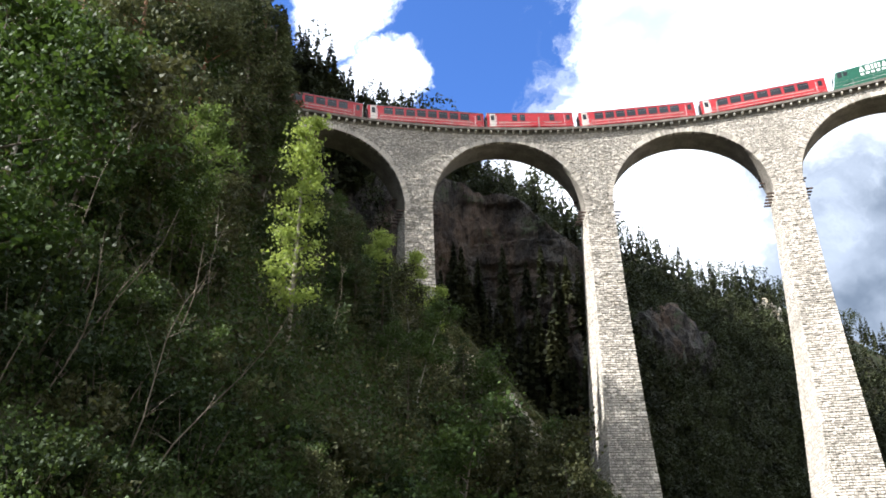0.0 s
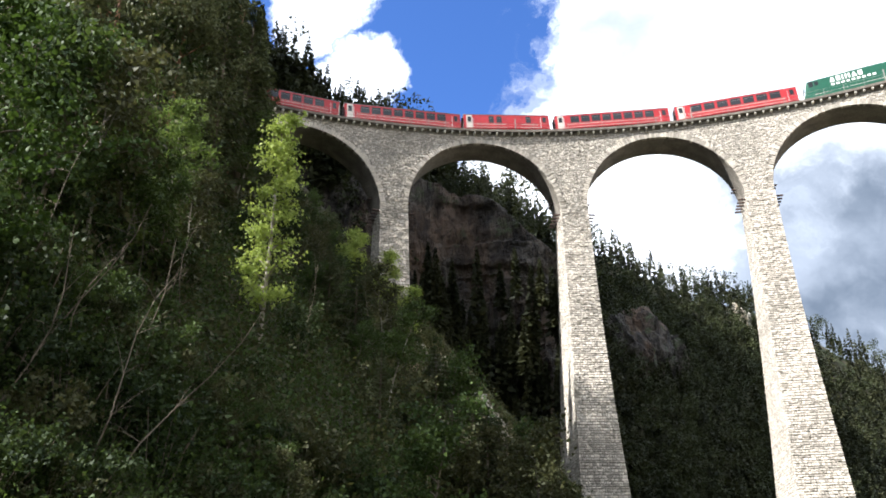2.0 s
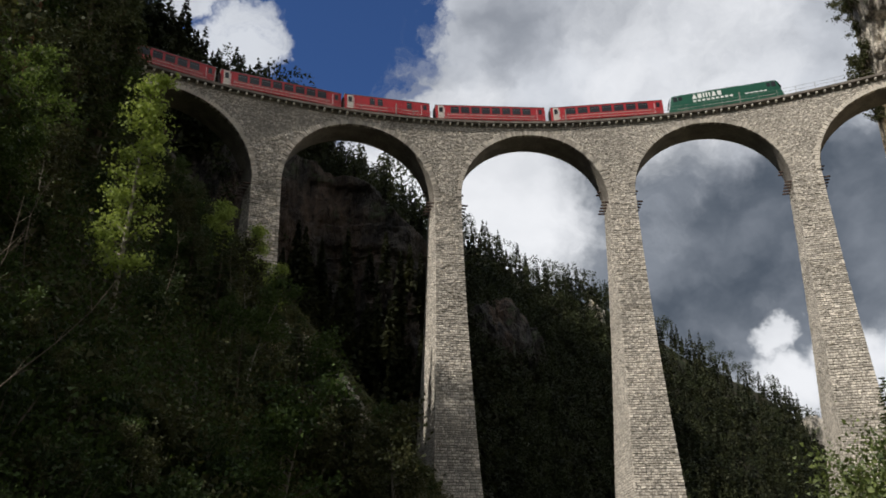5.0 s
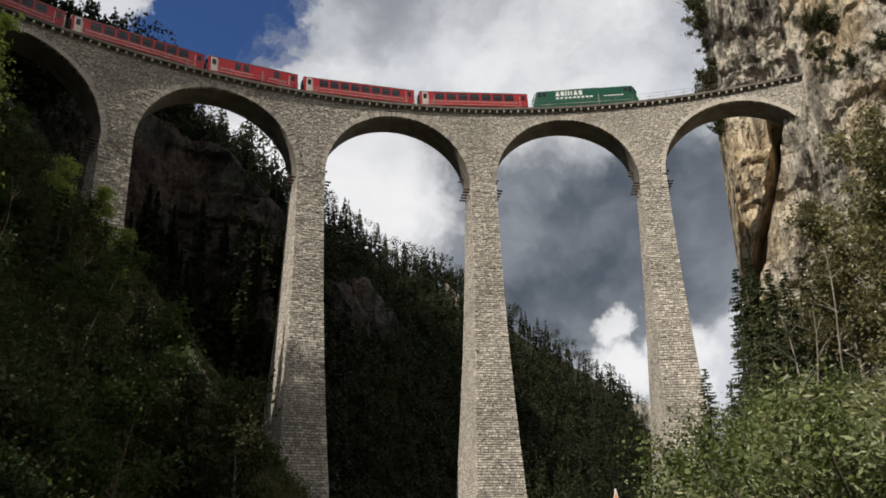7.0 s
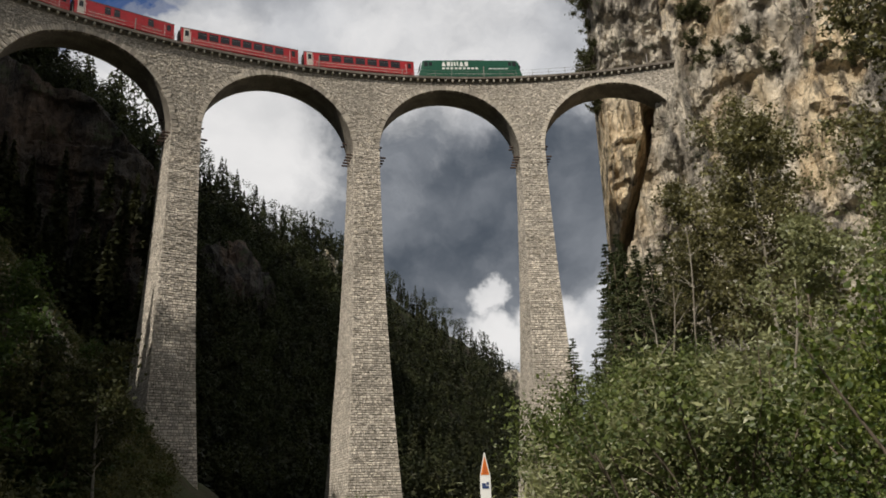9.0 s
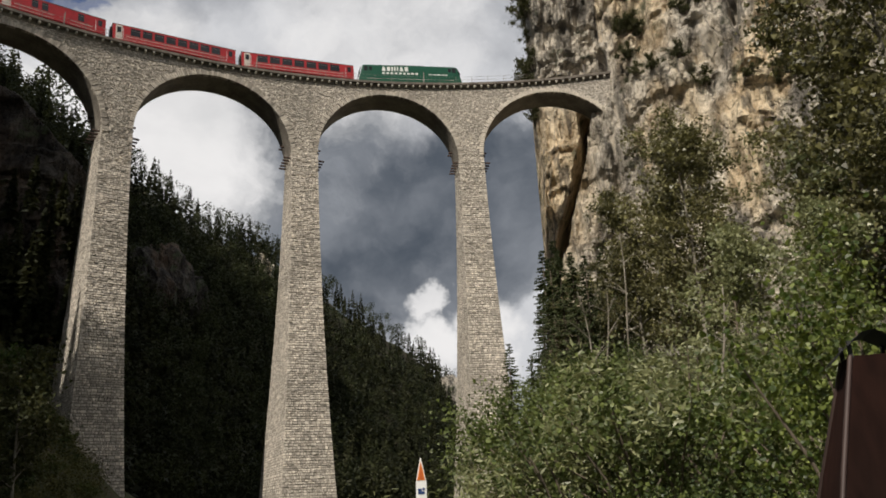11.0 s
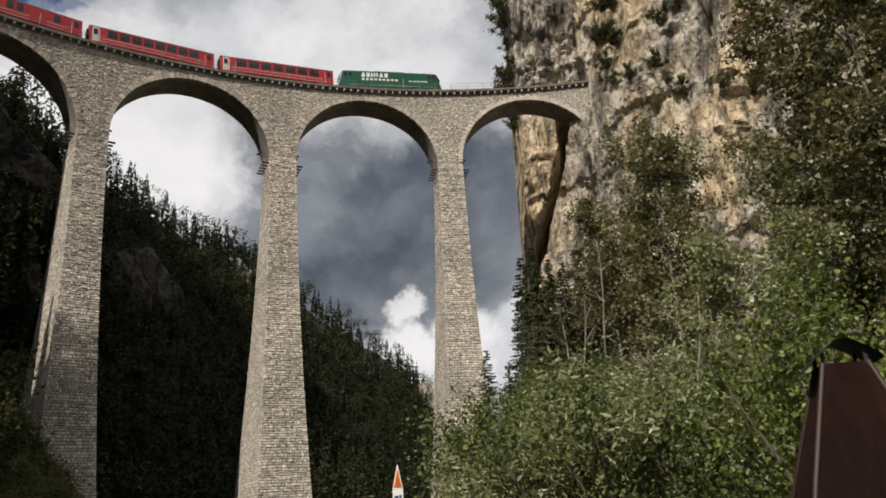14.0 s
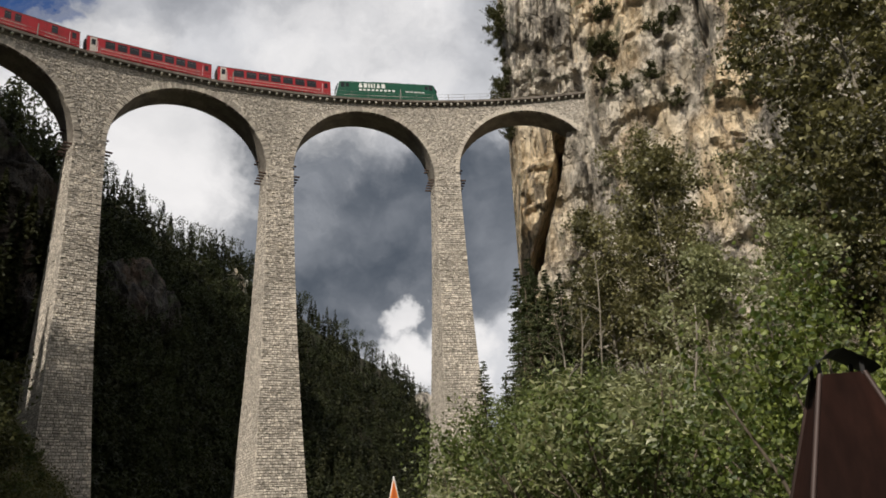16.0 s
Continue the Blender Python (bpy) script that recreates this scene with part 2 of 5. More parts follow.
def joined(pieces):
    verts, faces, start = [], [], 0
    for v, f in pieces:
        verts.append(v)
        faces.append(np.asarray(f) + start)
        start += len(v)
    return np.concatenate(verts), np.concatenate(faces)


def fbm(x, y, z, octaves=4):
    return noise.fractal(Vector((x, y, z)), 0.9, 2.1, octaves)


# ---- the lie of the land ----
RIDGE = [(20, 4, 530), (45, 4, 520), (50, 5, 480), (52, 7.3, 460), (54.5, 10.3, 440), (57.5, 12.2, 408), (61, 14.5, 376), (65, 17.4, 336), (70, 19.3, 296), (75, 22.6, 258),
         (80, 23.6, 186), (85, 26.5, 136), (90, 30, 124), (97, 32, 124), (103, 33.5, 126), (116, 32, 136), (135, 20, 170), (180, 14, 240)]
RIDGE_AZ, RIDGE_EL, RIDGE_R = (np.array(c, dtype=float) for c in zip(*RIDGE))


def step(x, a, b):
    t = min(max((x - a) / (b - a), 0.0), 1.0)
    return t * t * (3 - 2 * t)


def height(x, y):
    """The ground's height: a terrace, a steep wooded hill, a spur, a far ridge and a rising bank."""
    r, az = math.hypot(x, y), math.degrees(math.atan2(y, x))
    floor = -4.0 * step(r, 30, 70)
    toe = -10 + 0.42 * y - 0.09 * max(0.0, 72 - y) * step(-az, -93, -85) if y < 92 else 28.6 - 1.15 * (y - 92)
    d = toe - x
    h = floor
    if d > -8:
        rise = 1.15 * (math.log1p(math.exp(d / 2.0)) * 2.0 if d < 40 else d)
        rise = rise if rise < 54 else 54 + 20 * (1 - math.exp(-(rise - 54) / 20))
        h = max(h, rise * (1 - 0.5 * step(az, 120, 150) if az > 0 else 0.5))
    if 20 < az < 180:
        crest_r = float(np.interp(az, RIDGE_AZ, RIDGE_R))
        crest = EYE + crest_r * math.tan(radians(float(np.interp(az, RIDGE_AZ, RIDGE_EL))))
        steep = step(az, 76, 84)
        foot = crest_r * (0.60 + 0.29 * steep)
        if r > foot:
            h = max(h, floor + (crest - floor) * min(1.0, (r - foot) / (crest_r - foot)) ** (1.0 - 0.35 * steep))
        h = max(h, 92.0 * step(az, 98.5, 105) * step(r, 94, 114) * (1 - 0.35 * step(az, 118, 140)))
        # a high mountain added largely out of view to shade the far slope
        h = max(h, 285.0 * math.exp(-((x + 105) / 45) ** 2 - ((y - 160) / 60) ** 2) * step(r, 115, 150))
        # unseen high western shoulder, added to shade the crag behind the arches
        h = max(h, 170.0 * step(y, 57, 71) * step(-x, 58, 84) * step(-y, -150, -120))
    elif r > 120:
        h = max(h, min(70.0, (r - 120) * 0.5))
    bank = step(-az, -53, -40) if az > -90 else step(180 - abs(az), 0, 90)
    h = max(h, floor * (1 - bank) + bank * min(0.20 * max(0.0, r - 10), 18.0))
    return h + 0.5 * fbm(x * 0.12, y * 0.12, 0.0) * step(r, 4, 20) + 2.2 * fbm(x * 0.02, y * 0.02, 3.0) * step(r, 40, 140)


def build_ground():
    radii = np.concatenate([[0.02], np.linspace(0.6, 20, 14), np.linspace(21.3, 175, 112), np.linspace(179, 560, 72), np.geomspace(580, 3500, 18)])
    angles = np.radians(np.arange(0, 360, 1.0))
    spots = [(0.3 + r * math.cos(a), r * math.sin(a) - 0.4) for r in radii for a in angles]
    verts = [(x, y, height(x, y)) for x, y in spots]
    me = mesh_of("ground", verts, grid_faces(len(radii), len(angles), True), GROUND, True)
    tagged(new("ground", me), "steep grassy and stony gorge sides with a forest floor", "ground", kind="structure")


build_ground()


PLAN_AZ = [-50, -20, 0, 10, 20, 28, 34, 37, 38.6, 40.5, 45]
PLAN_R = [95, 90, 88, 90, 92, 95, 99, 102, 104.5, 107, 109]


def cliff_reach(az, z):
    """How far off the limestone wall stands: a tawny buttress, a deep cleft, a grey face and the tunnel's mouth."""
    cleft = 39.5 + (56 - z) * 0.157 if z < 60 else 38.9 - (z - 60) * 0.05
    shift = 0.35 * fbm(z * 0.06, 7.0, az * 0.02) + 0.2 * fbm(z * 0.3, 3.0, 1.0)
    r = float(np.interp(az + shift, PLAN_AZ, PLAN_R))
    cleft += 0.35 * fbm(z * 0.11, 4.0, 1.0) + 0.12 * fbm(z * 0.5, 4.0, 7.0)
    behind = step(az, cleft, cleft + 0.12)
    r += behind * (118.5 - r + float(np.interp(az + 0.8 * shift, [40, 43.3, 43.8, 44.1, 44.4], [0, 1, 3, 8, 20])))
    r += 0.05 * max(0.0, z - 70)
    x, y = r * math.cos(radians(az)), r * math.sin(radians(az))
    r += 3.4 * fbm(x * 0.055, y * 0.055, z * 0.035) + 1.6 * fbm(x * 0.2, y * 0.2, z * 0.09) + 0.9 * fbm(x * 0.6, y * 0.6, z * 0.3) + 1.3 * abs(fbm(x * 0.32, y * 0.32, z * 0.05 + 4.0))
    r += 1.4 * abs(fbm(x * 0.13, y * 0.13, z * 0.03 + 9.0)) - 1.2 * step(fbm(x * 0.05, 2.0 + y * 0.05, z * 0.16), 0.1, 0.3)
    wide = 0.60 + 0.10 * fbm(z * 0.13, 2.0, 5.0)
    if z < 62:
        r += 40.0 * behind * (1 - step(az - cleft, wide * 2.1, wide * 2.5))
    r += 5.0 * math.exp(-((az - 27.9 - 0.3 * fbm(z * 0.12, 1.0, 2.0)) / 0.28) ** 2) * step(z, 58, 64)
    gate = max(abs(az - 39.3) - 0.85, 0.0) * 1.8
    over = max(z - 64.0, 0.0) ** 2 * 0.35
    if z > 59.6 and gate + over < 1.4:
        r += 16.0 * (1 - step(gate + over, 0.3, 1.2))
    return r


def build_cliff():
    azs = np.concatenate([np.linspace(44.35, 36, 150), np.linspace(35.85, 8, 190), np.linspace(7, -50, 60)])
    zs = np.concatenate([np.linspace(-6, 20, 16), np.linspace(20.6, 92, 170), np.linspace(93, 140, 30)])
    verts = []
    for z in zs:
        for az in azs:
            r = cliff_reach(az, z)
            verts.append((r * math.cos(radians(az)), r * math.sin(radians(az)), z))
    me = mesh_of("rock_cliff", verts, grid_faces(len(zs), len(azs)), ROCK, False)
    tagged(new("rock_cliff", me), "sheer grey and tawny limestone cliff with a dark cleft", "cliff", kind="structure")


CRAG_AZ, CRAG_TOP = [76, 80, 84, 90, 101], [44, 53, 61, 66, 68]


def build_back_crag():
    """The shaded crag behind the first arches."""
    azs, zs = np.linspace(101, 76.5, 210), np.linspace(20, 74, 140)
    verts = []
    for z in zs:
        for az in azs:
            top = float(np.interp(az, CRAG_AZ, CRAG_TOP))
            r = 111 + 0.22 * max(0.0, z - 30) + (6.0 if az < 80 else 0) * (80 - az) / 3 + max(0.0, z - top) * 2.2
            x, y = r * math.cos(radians(az)), r * math.sin(radians(az))
            ribs = 0.4 + 0.6 * step(az, 84, 90)
            r += (1 - ribs) * (2.6 * fbm(x * 0.06, 1.0, z * 0.09) - 2.0 * step(fbm(x * 0.03, 8.0, z * 0.25), 0.0, 0.3))
            r += ribs * (3.6 * fbm(x * 0.13, 1.0, z * 0.025) + 1.6 * abs(fbm(x * 0.3, 4.0, z * 0.05)))
            r += 0.8 * fbm(x * 0.35, 5.0, z * 0.2) + 0.3 * fbm(x * 1.1, y, z * 0.7)
            verts.append((r * math.cos(radians(az)), r * math.sin(radians(az)), z))
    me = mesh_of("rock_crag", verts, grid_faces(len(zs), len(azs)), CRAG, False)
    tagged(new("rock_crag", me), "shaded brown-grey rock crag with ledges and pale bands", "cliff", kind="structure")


def outcrop(az, r, size, seed, mat):
    """A bare knob of rock among the far trees."""
    bm = bmesh.new()
    bmesh.ops.create_icosphere(bm, subdivisions=4, radius=1.0)
    for v in bm.verts:
        p = v.co.copy()
        v.co = p * (1 + 0.35 * fbm(p.x * 1.2 + seed, p.y * 1.2, p.z * 1.2) + 0.12 * fbm(p.x * 5, p.y * 5 + seed, p.z * 3))
        v.co *= size
        v.co.z *= 1.3
    o = new("rock_outcrop", bm_mesh("rock_outcrop", bm, mat))
    x, y = r * math.cos(radians(az)), r * math.sin(radians(az))
    o.location = (x, y, height(x, y) + size * 0.2)
    tagged(o, "bare pale rock outcrop among the far trees", "rock")


build_cliff()
build_back_crag()
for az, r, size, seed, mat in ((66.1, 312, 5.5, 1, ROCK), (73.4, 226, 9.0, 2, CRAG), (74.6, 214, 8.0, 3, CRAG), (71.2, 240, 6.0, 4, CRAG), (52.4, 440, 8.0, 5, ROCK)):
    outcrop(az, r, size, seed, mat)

# ---- the viaduct ----
CX, CY, RADIUS = 18.686, -2.334, 92.07       # the inner wall face runs on a circle
TH_C, SPAN, WIDTH, DEPTH = radians(74.047), 10.0, 3.607, 4.6
DTH = (2 * SPAN + WIDTH) / RADIUS
TOP, SLOPE, CROWN = 58.26, 0.045, 1.1


def pier_angle(k):
    return TH_C - (k - 2) * DTH


def top_of(th):
    return TOP + SLOPE * RADIUS * (TH_C - th)


def ring(r, th, z):
    return Vector((CX + r * math.cos(th), CY + r * math.sin(th), z))


def on_track(th, r, z):
    """The pose of a piece that stands at th, with x along the line towards the tunnel and y outwards."""
    return Matrix.Translation(ring(r, th, z)) @ Matrix.Rotation(th - math.pi / 2, 4, "Z")


def arch_bottom(th):
    """The intrados over th, or None over a pier."""
    for k in range(0, 5):
        mid = pier_angle(k - 0.5)
        s = (th - mid) * RADIUS
        if abs(s) < SPAN:
            return top_of(mid) - CROWN - SPAN + math.sqrt(SPAN * SPAN - s * s)
    return None


def spring(k):
    return top_of(pier_angle(k)) - CROWN - SPAN


def pier_section(k, u):
    """Half width, inner and outer radius of pier k, u metres under the springing."""
    return WIDTH / 2 - 0.0021 * u + 0.0007 * u * u, RADIUS - 0.0927 * u - 0.0007 * u * u, RADIUS + DEPTH + 0.1256 * u + 0.0007 * u * u


def stone_block(verts, faces, origin, ux, uy, un, x0, x1, y0, y1, proud):
    """One dressed stone on a face: a pillow of a front and four sloping sides."""
    i = 0.03
    base = len(verts)
    lift = (proud * 7919.0 + x0 * 37.0) % 1.0 * 0.05 - 0.025
    for x, y, h in ((x0, y0, -0.02), (x1, y0, -0.02), (x1, y1, -0.02), (x0, y1, -0.02), (x0 + i, y0 + i, proud), (x1 - i, y0 + i + lift, proud), (x1 - i, y1 - i, proud + lift), (x0 + i, y1 - i + lift, proud + lift)):
        verts.append(origin + ux * x + uy * y + un * h)
    for f in ((4, 5, 6, 7), (0, 1, 5, 4), (1, 2, 6, 5), (2, 3, 7, 6), (3, 0, 4, 7)):
        faces.append([base + j for j in f])


def build_pier(k, bottom, viaduct):
    th, z0 = pier_angle(k), spring(k)
    along, out = Vector((math.sin(th), -math.cos(th), 0)), Vector((math.cos(th), math.sin(th), 0))
    rng = random.Random(40 + k)

    def corner(u, sx, sy):
        w, rin, rout = pier_section(k, u)
        return ring(rin if sy < 0 else rout, th, z0 - u) + along * (sx * w)

    deep = z0 - bottom
    us = np.linspace(-2.5, deep, 30)
    verts, faces = [], []
    for u in us:
        verts += [tuple(corner(max(u, 0), sx, sy) + Vector((0, 0, max(0, -u)))) for sx, sy in ((-1, -1), (1, -1), (1, 1), (-1, 1))]
    core = part("pier", mesh_of("pier", verts, grid_faces(len(us), 4, True)[:, ::-1], MORTAR), viaduct)
    sv, sf = [], []
    # the two seen faces, laid course by course
    for a, b, rough in (((-1, -1), (1, -1), 1.0), ((-1, 1), (-1, -1), 0.3)):
        u = -0.3
        while u < deep - 0.4:
            course = rng.uniform(0.19, 0.33) * (1.0 + 0.2 * min(1.0, max(u, 0) / 40))
            p0, p1 = corner(max(u + course, 0), *a), corner(max(u + course, 0), *b)
            q0 = corner(max(u, 0), *a) + (Vector((0, 0, -u)) if u < 0 else Vector())
            length = (p1 - p0).length
            ux = (p1 - p0) / length
            uy = (q0 - p0) - ux * (q0 - p0).dot(ux)
            uy.normalize()
            un = ux.cross(uy)
            x = -0.05
            while x < length - 0.05:
                w = min(rng.choice((0.22, 0.28, 0.34, 0.42, 0.56)) * rng.uniform(0.85, 1.15), length + 0.05 - x)
                if length + 0.05 - (x + w) < 0.3:
                    w = length + 0.05 - x
                stone_block(sv, sf, p0, ux, uy, un, x + 0.014, x + w - 0.014, rng.uniform(0.0, 0.035), course - rng.uniform(0.0, 0.05), rough * rng.choice((0.04, 0.06, 0.09, 0.12, 0.16)))
                x += w
            u += course
    tagged(part("stone_facing", mesh_of("stone_facing", [tuple(v) for v in sv], sf, STONE), core), kind="stuff")
    # stubs of iron rail left from the centring
    stub = STUB_MESH
    for side in (-1, 1):
        for j in range(5):
            o = part("iron_stub", stub, viaduct)
            r = RADIUS + 0.35 + 0.95 * j
            o.matrix_basis = Matrix.Translation(ring(r, th, z0 - 0.6) + along * side * (WIDTH / 2 + 0.36)) @ Matrix.Rotation(th - math.pi / 2, 4, "Z")
        for j in (3, 4):
            o = part("iron_stub", stub, viaduct)
            o.matrix_basis = Matrix.Translation(ring(RADIUS + 0.35 + 0.95 * j, th, z0 + 2.3) + along * side * (WIDTH / 2 + 0.46)) @ Matrix.Rotation(th - math.pi / 2, 4, "Z")
    return core


STUB_MESH = box_mesh("iron_stub", (1.15, 0.24, 0.2), IRON, 0.03)


def build_walls(viaduct):
    """The spandrels with their arch openings, and the barrels of the arches."""
    steps = int((pier_angle(-1.3) - pier_angle(4.25)) * RADIUS / 0.35)
    ths = np.linspace(pier_angle(-1.3), pier_angle(4.25), steps)
    lows = []
    for th in ths:
        b = arch_bottom(th)
        lows.append(top_of(th) - CROWN - SPAN if b is None else b)
    for r, name in ((RADIUS, "spandrel_wall"), (RADIUS + DEPTH, "spandrel_wall")):
        verts, cols = [], 9
        for th, low in zip(ths, lows):
            for s in np.linspace(0, 1, cols):
                verts.append(tuple(ring(r, th, low + (top_of(th) - low) * s)))
        f = grid_faces(len(ths), cols)
        part(name, mesh_of(name, verts, f if r == RADIUS else f[:, ::-1], MORTAR), viaduct)
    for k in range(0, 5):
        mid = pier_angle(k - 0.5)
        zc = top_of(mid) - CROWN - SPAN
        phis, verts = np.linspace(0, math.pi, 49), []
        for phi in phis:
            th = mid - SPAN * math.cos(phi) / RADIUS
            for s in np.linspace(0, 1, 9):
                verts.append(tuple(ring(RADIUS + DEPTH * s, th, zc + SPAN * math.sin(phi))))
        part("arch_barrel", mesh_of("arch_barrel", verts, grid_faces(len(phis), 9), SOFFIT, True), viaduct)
    # rubble facing of the inner wall
    rng = random.Random(3)
    sv, sf = [], []
    span = (pier_angle(-1.15) - pier_angle(4.1)) * RADIUS
    row = 0.0
    while row < 14.0:
        course = rng.uniform(0.16, 0.25)
        s = rng.uniform(0, 0.5)
        while s < span:
            w = rng.choice((0.17, 0.23, 0.29, 0.38)) * rng.uniform(0.85, 1.2)
            th = pier_angle(-1.15) - (s + w / 2) / RADIUS
            z1 = top_of(th) - row
            z0 = z1 - course
            keep = z0 > top_of(th) - CROWN - SPAN - 0.5
            for k in range(0, 5):
                mid = pier_angle(k - 0.5)
                zc = top_of(mid) - CROWN - SPAN
                ds = abs(th - mid) * RADIUS
                near = math.hypot(ds, max(z0 + course / 2 - zc, 0))
                if ds < SPAN + 0.8 and near < SPAN + 0.74:
                    keep = keep and not (z0 < zc or near < SPAN + 0.74) or (z0 < zc and ds - w / 2 > SPAN)
            if keep:
                p = ring(RADIUS, th, z0)
                ux = Vector((math.sin(th), -math.cos(th), 0))
                un = -Vector((math.cos(th), math.sin(th), 0))
                j = rng.uniform(-0.06, 0.06)
                stone_block(sv, sf, p, ux, Vector((0, 0, 1)), un, -w / 2 + 0.015, w / 2 - 0.015, 0.0 + j, course * rng.uniform(0.85, 1.12) + j, rng.choice((0.02, 0.04, 0.06, 0.09)))
            s += w
        row += course
    wall = viaduct.children[0]
    for c in viaduct.children:
        if c.name.startswith("spandrel_wall"):
            wall = c
            break
    tagged(part("stone_facing", mesh_of("stone_facing", [tuple(v) for v in sv], sf, STONE), wall), kind="stuff")


def build_voussoirs(viaduct):
    rng = random.Random(8)
    kinds = []
    for i in range(5):
        bm = bmesh.new()
        tall = 0.56 + 0.07 * i
        box(bm, (0, 0, tall / 2), (0.285, 0.5, tall), None, 0.02)
        for v in bm.verts:
            if v.co.z > 0.3:
                v.co += Vector((v.co.x * 0.04 + rng.uniform(-0.02, 0.02), 0, rng.uniform(-0.04, 0.04)))
        kinds.append(bm_mesh("voussoir", bm, STONE_PIECE))
    rest = []
    for k in range(0, 5):
        mid = pier_angle(k - 0.5)
        zc = top_of(mid) - CROWN - SPAN
        count = 100
        for i in range(count):
            phi = math.pi * (i + 0.5) / count
            th = mid - SPAN * math.cos(phi) / RADIUS
            me = kinds[rng.randrange(5)]
            m = on_track(th, RADIUS + 0.17 - rng.uniform(0.0, 0.09), zc + SPAN * math.sin(phi) + rng.uniform(-0.03, 0.02))
            m = m @ Matrix.Rotation(math.pi / 2 - phi, 4, "Y") @ Matrix.Rotation(rng.uniform(-0.03, 0.03), 4, "Y")
            if k in (1, 2, 3):
                part("voussoir", me, viaduct).matrix_basis = m
            else:
                rest.append((me, m))
    bm = bmesh.new()
    for me, m in rest:
        piece = me.copy()
        piece.transform(m)
        bm.from_mesh(piece)
        bpy.data.meshes.remove(piece)
    tagged(part("voussoir_ring", bm_mesh("voussoir_ring", bm, STONE_PIECE), viaduct), kind="stuff")


STONE_PIECE = mottled("voussoir_stone", (0.36, 0.325, 0.28), (0.50, 0.455, 0.39), 0.5, 0.9, 0.8, 0.06, 12.0, objects=0.25)


def band(name, r0, r1, low, high, mat, parent, k0=-2.2, k1=4.3):
    """A continuous course along the line, between two radii and two heights over the wall's top."""
    ths = np.linspace(pier_angle(k0), pier_angle(k1), 260)
    verts = []
    for th in ths:
        z = top_of(th)
        verts += [tuple(ring(r0, th, z + low)), tuple(ring(r1, th, z + low)), tuple(ring(r1, th, z + high)), tuple(ring(r0, th, z + high))]
    return part(name, mesh_of(name, verts, grid_faces(len(ths), 4, True), mat), parent)


def line_tube(name, r, over, radius, mat, parent, k0=-2.2, k1=4.02):
    ths = np.linspace(pier_angle(k0), pier_angle(k1), 160)
    v, f = tube([ring(r, th, top_of(th) + over) for th in ths], [radius] * len(ths), 5)
    return part(name, mesh_of(name, v, f, mat), parent)


def build_viaduct():
    viaduct = new("railway_viaduct")
    viaduct.location = (0, 0, 0)
    tagged(viaduct, "tall curved stone railway viaduct on tapering rubble masonry piers", "viaduct")
    for k, bottom in ((0, 26.0), (1, 0.0), (2, -7.0), (3, -7.0)):
        build_pier(k, bottom, viaduct)
    build_walls(viaduct)
    build_voussoirs(viaduct)
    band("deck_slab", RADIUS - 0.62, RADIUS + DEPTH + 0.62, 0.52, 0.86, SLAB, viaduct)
    band("ballast", RADIUS - 0.1, RADIUS + DEPTH + 0.1, 0.84, 1.12, BALLAST, viaduct)
    band("wall_head", RADIUS + 0.02, RADIUS + DEPTH - 0.02, -0.02, 0.54, MORTAR, viaduct)
    corbel = box_mesh("corbel", (0.26, 0.58, 0.28), CORBEL, 0.02)
    count = int((pier_angle(-1.6) - pier_angle(4.05)) * RADIUS / 1.02)
    for i in range(count):
        th = pier_angle(-1.6) - (i + 0.5) * 1.02 / RADIUS
        o = part("corbel", corbel, viaduct)
        o.matrix_basis = on_track(th, RADIUS - 0.22, top_of(th) + 0.36)
    for r in (RADIUS + DEPTH / 2 - 0.5, RADIUS + DEPTH / 2 + 0.5):
        line_tube("rail", r, 1.2, 0.06, IRON, viaduct)
    fence = new("railing")
    tagged(fence, "thin weathered steel railing along the deck's edge", "railing")
    for over in (1.35, 1.85):
        line_tube("handrail", RADIUS - 0.5, over, 0.018, RAILING, fence)
    post = box_mesh("post", (0.05, 0.05, 1.05), RAILING, 0.01, (0, 0, 0.5))
    tall = box_mesh("post", (0.13, 0.13, 1.75), RAILING, 0.02, (0, 0, 0.87))
    count = int((pier_angle(-1.8) - pier_angle(4.0)) * RADIUS / 2.4)
    for i in range(count):
        th = pier_angle(-1.8) - (i + 0.5) * 2.4 / RADIUS
        o = part("post", tall if i % 10 == 4 else post, fence)
        o.matrix_basis = on_track(th, RADIUS - 0.5, top_of(th) + 0.85)
    return viaduct


build_viaduct()


# ---- the train ----
def plain(name, colour, roughness=0.4, metallic=0.0, dirt=0.15):
    m, n, shader, place = material(name, roughness, metallic, 0.5)
    grime = n.ramp(n.noise(place, 1.4, 5.0, 0.6), 0.35, 0.75, 1.0, 1.0 - dirt)
    fine = n.ramp(n.noise(place, 14.0, 3.0), 0.3, 0.7, 0.94, 1.04)
    paint(n, shader, n.add("ShaderNodeVectorMath", {0: colour, 3: n.math("MULTIPLY", grime, fine)}, operation="SCALE").outputs[0])
    return m


RED = plain("red_paint", (0.42, 0.018, 0.024), 0.32, dirt=0.3)
GREEN = plain("green_paint", (0.005, 0.078, 0.042), 0.3, dirt=0.2)
WHITE = plain("white_paint", (0.8, 0.8, 0.78), 0.4)
PALE = plain("pale_grey_paint", (0.55, 0.50, 0.45), 0.45)
ROOF = plain("roof_grey", (0.16, 0.15, 0.15), 0.6, dirt=0.4)
GLASS = plain("dark_window_glass", (0.015, 0.016, 0.018), 0.08, dirt=0.05)
BLACK = plain("black_metal", (0.012, 0.012, 0.013), 0.6, dirt=0.3)
TRACK_R = RADIUS + DEPTH / 2


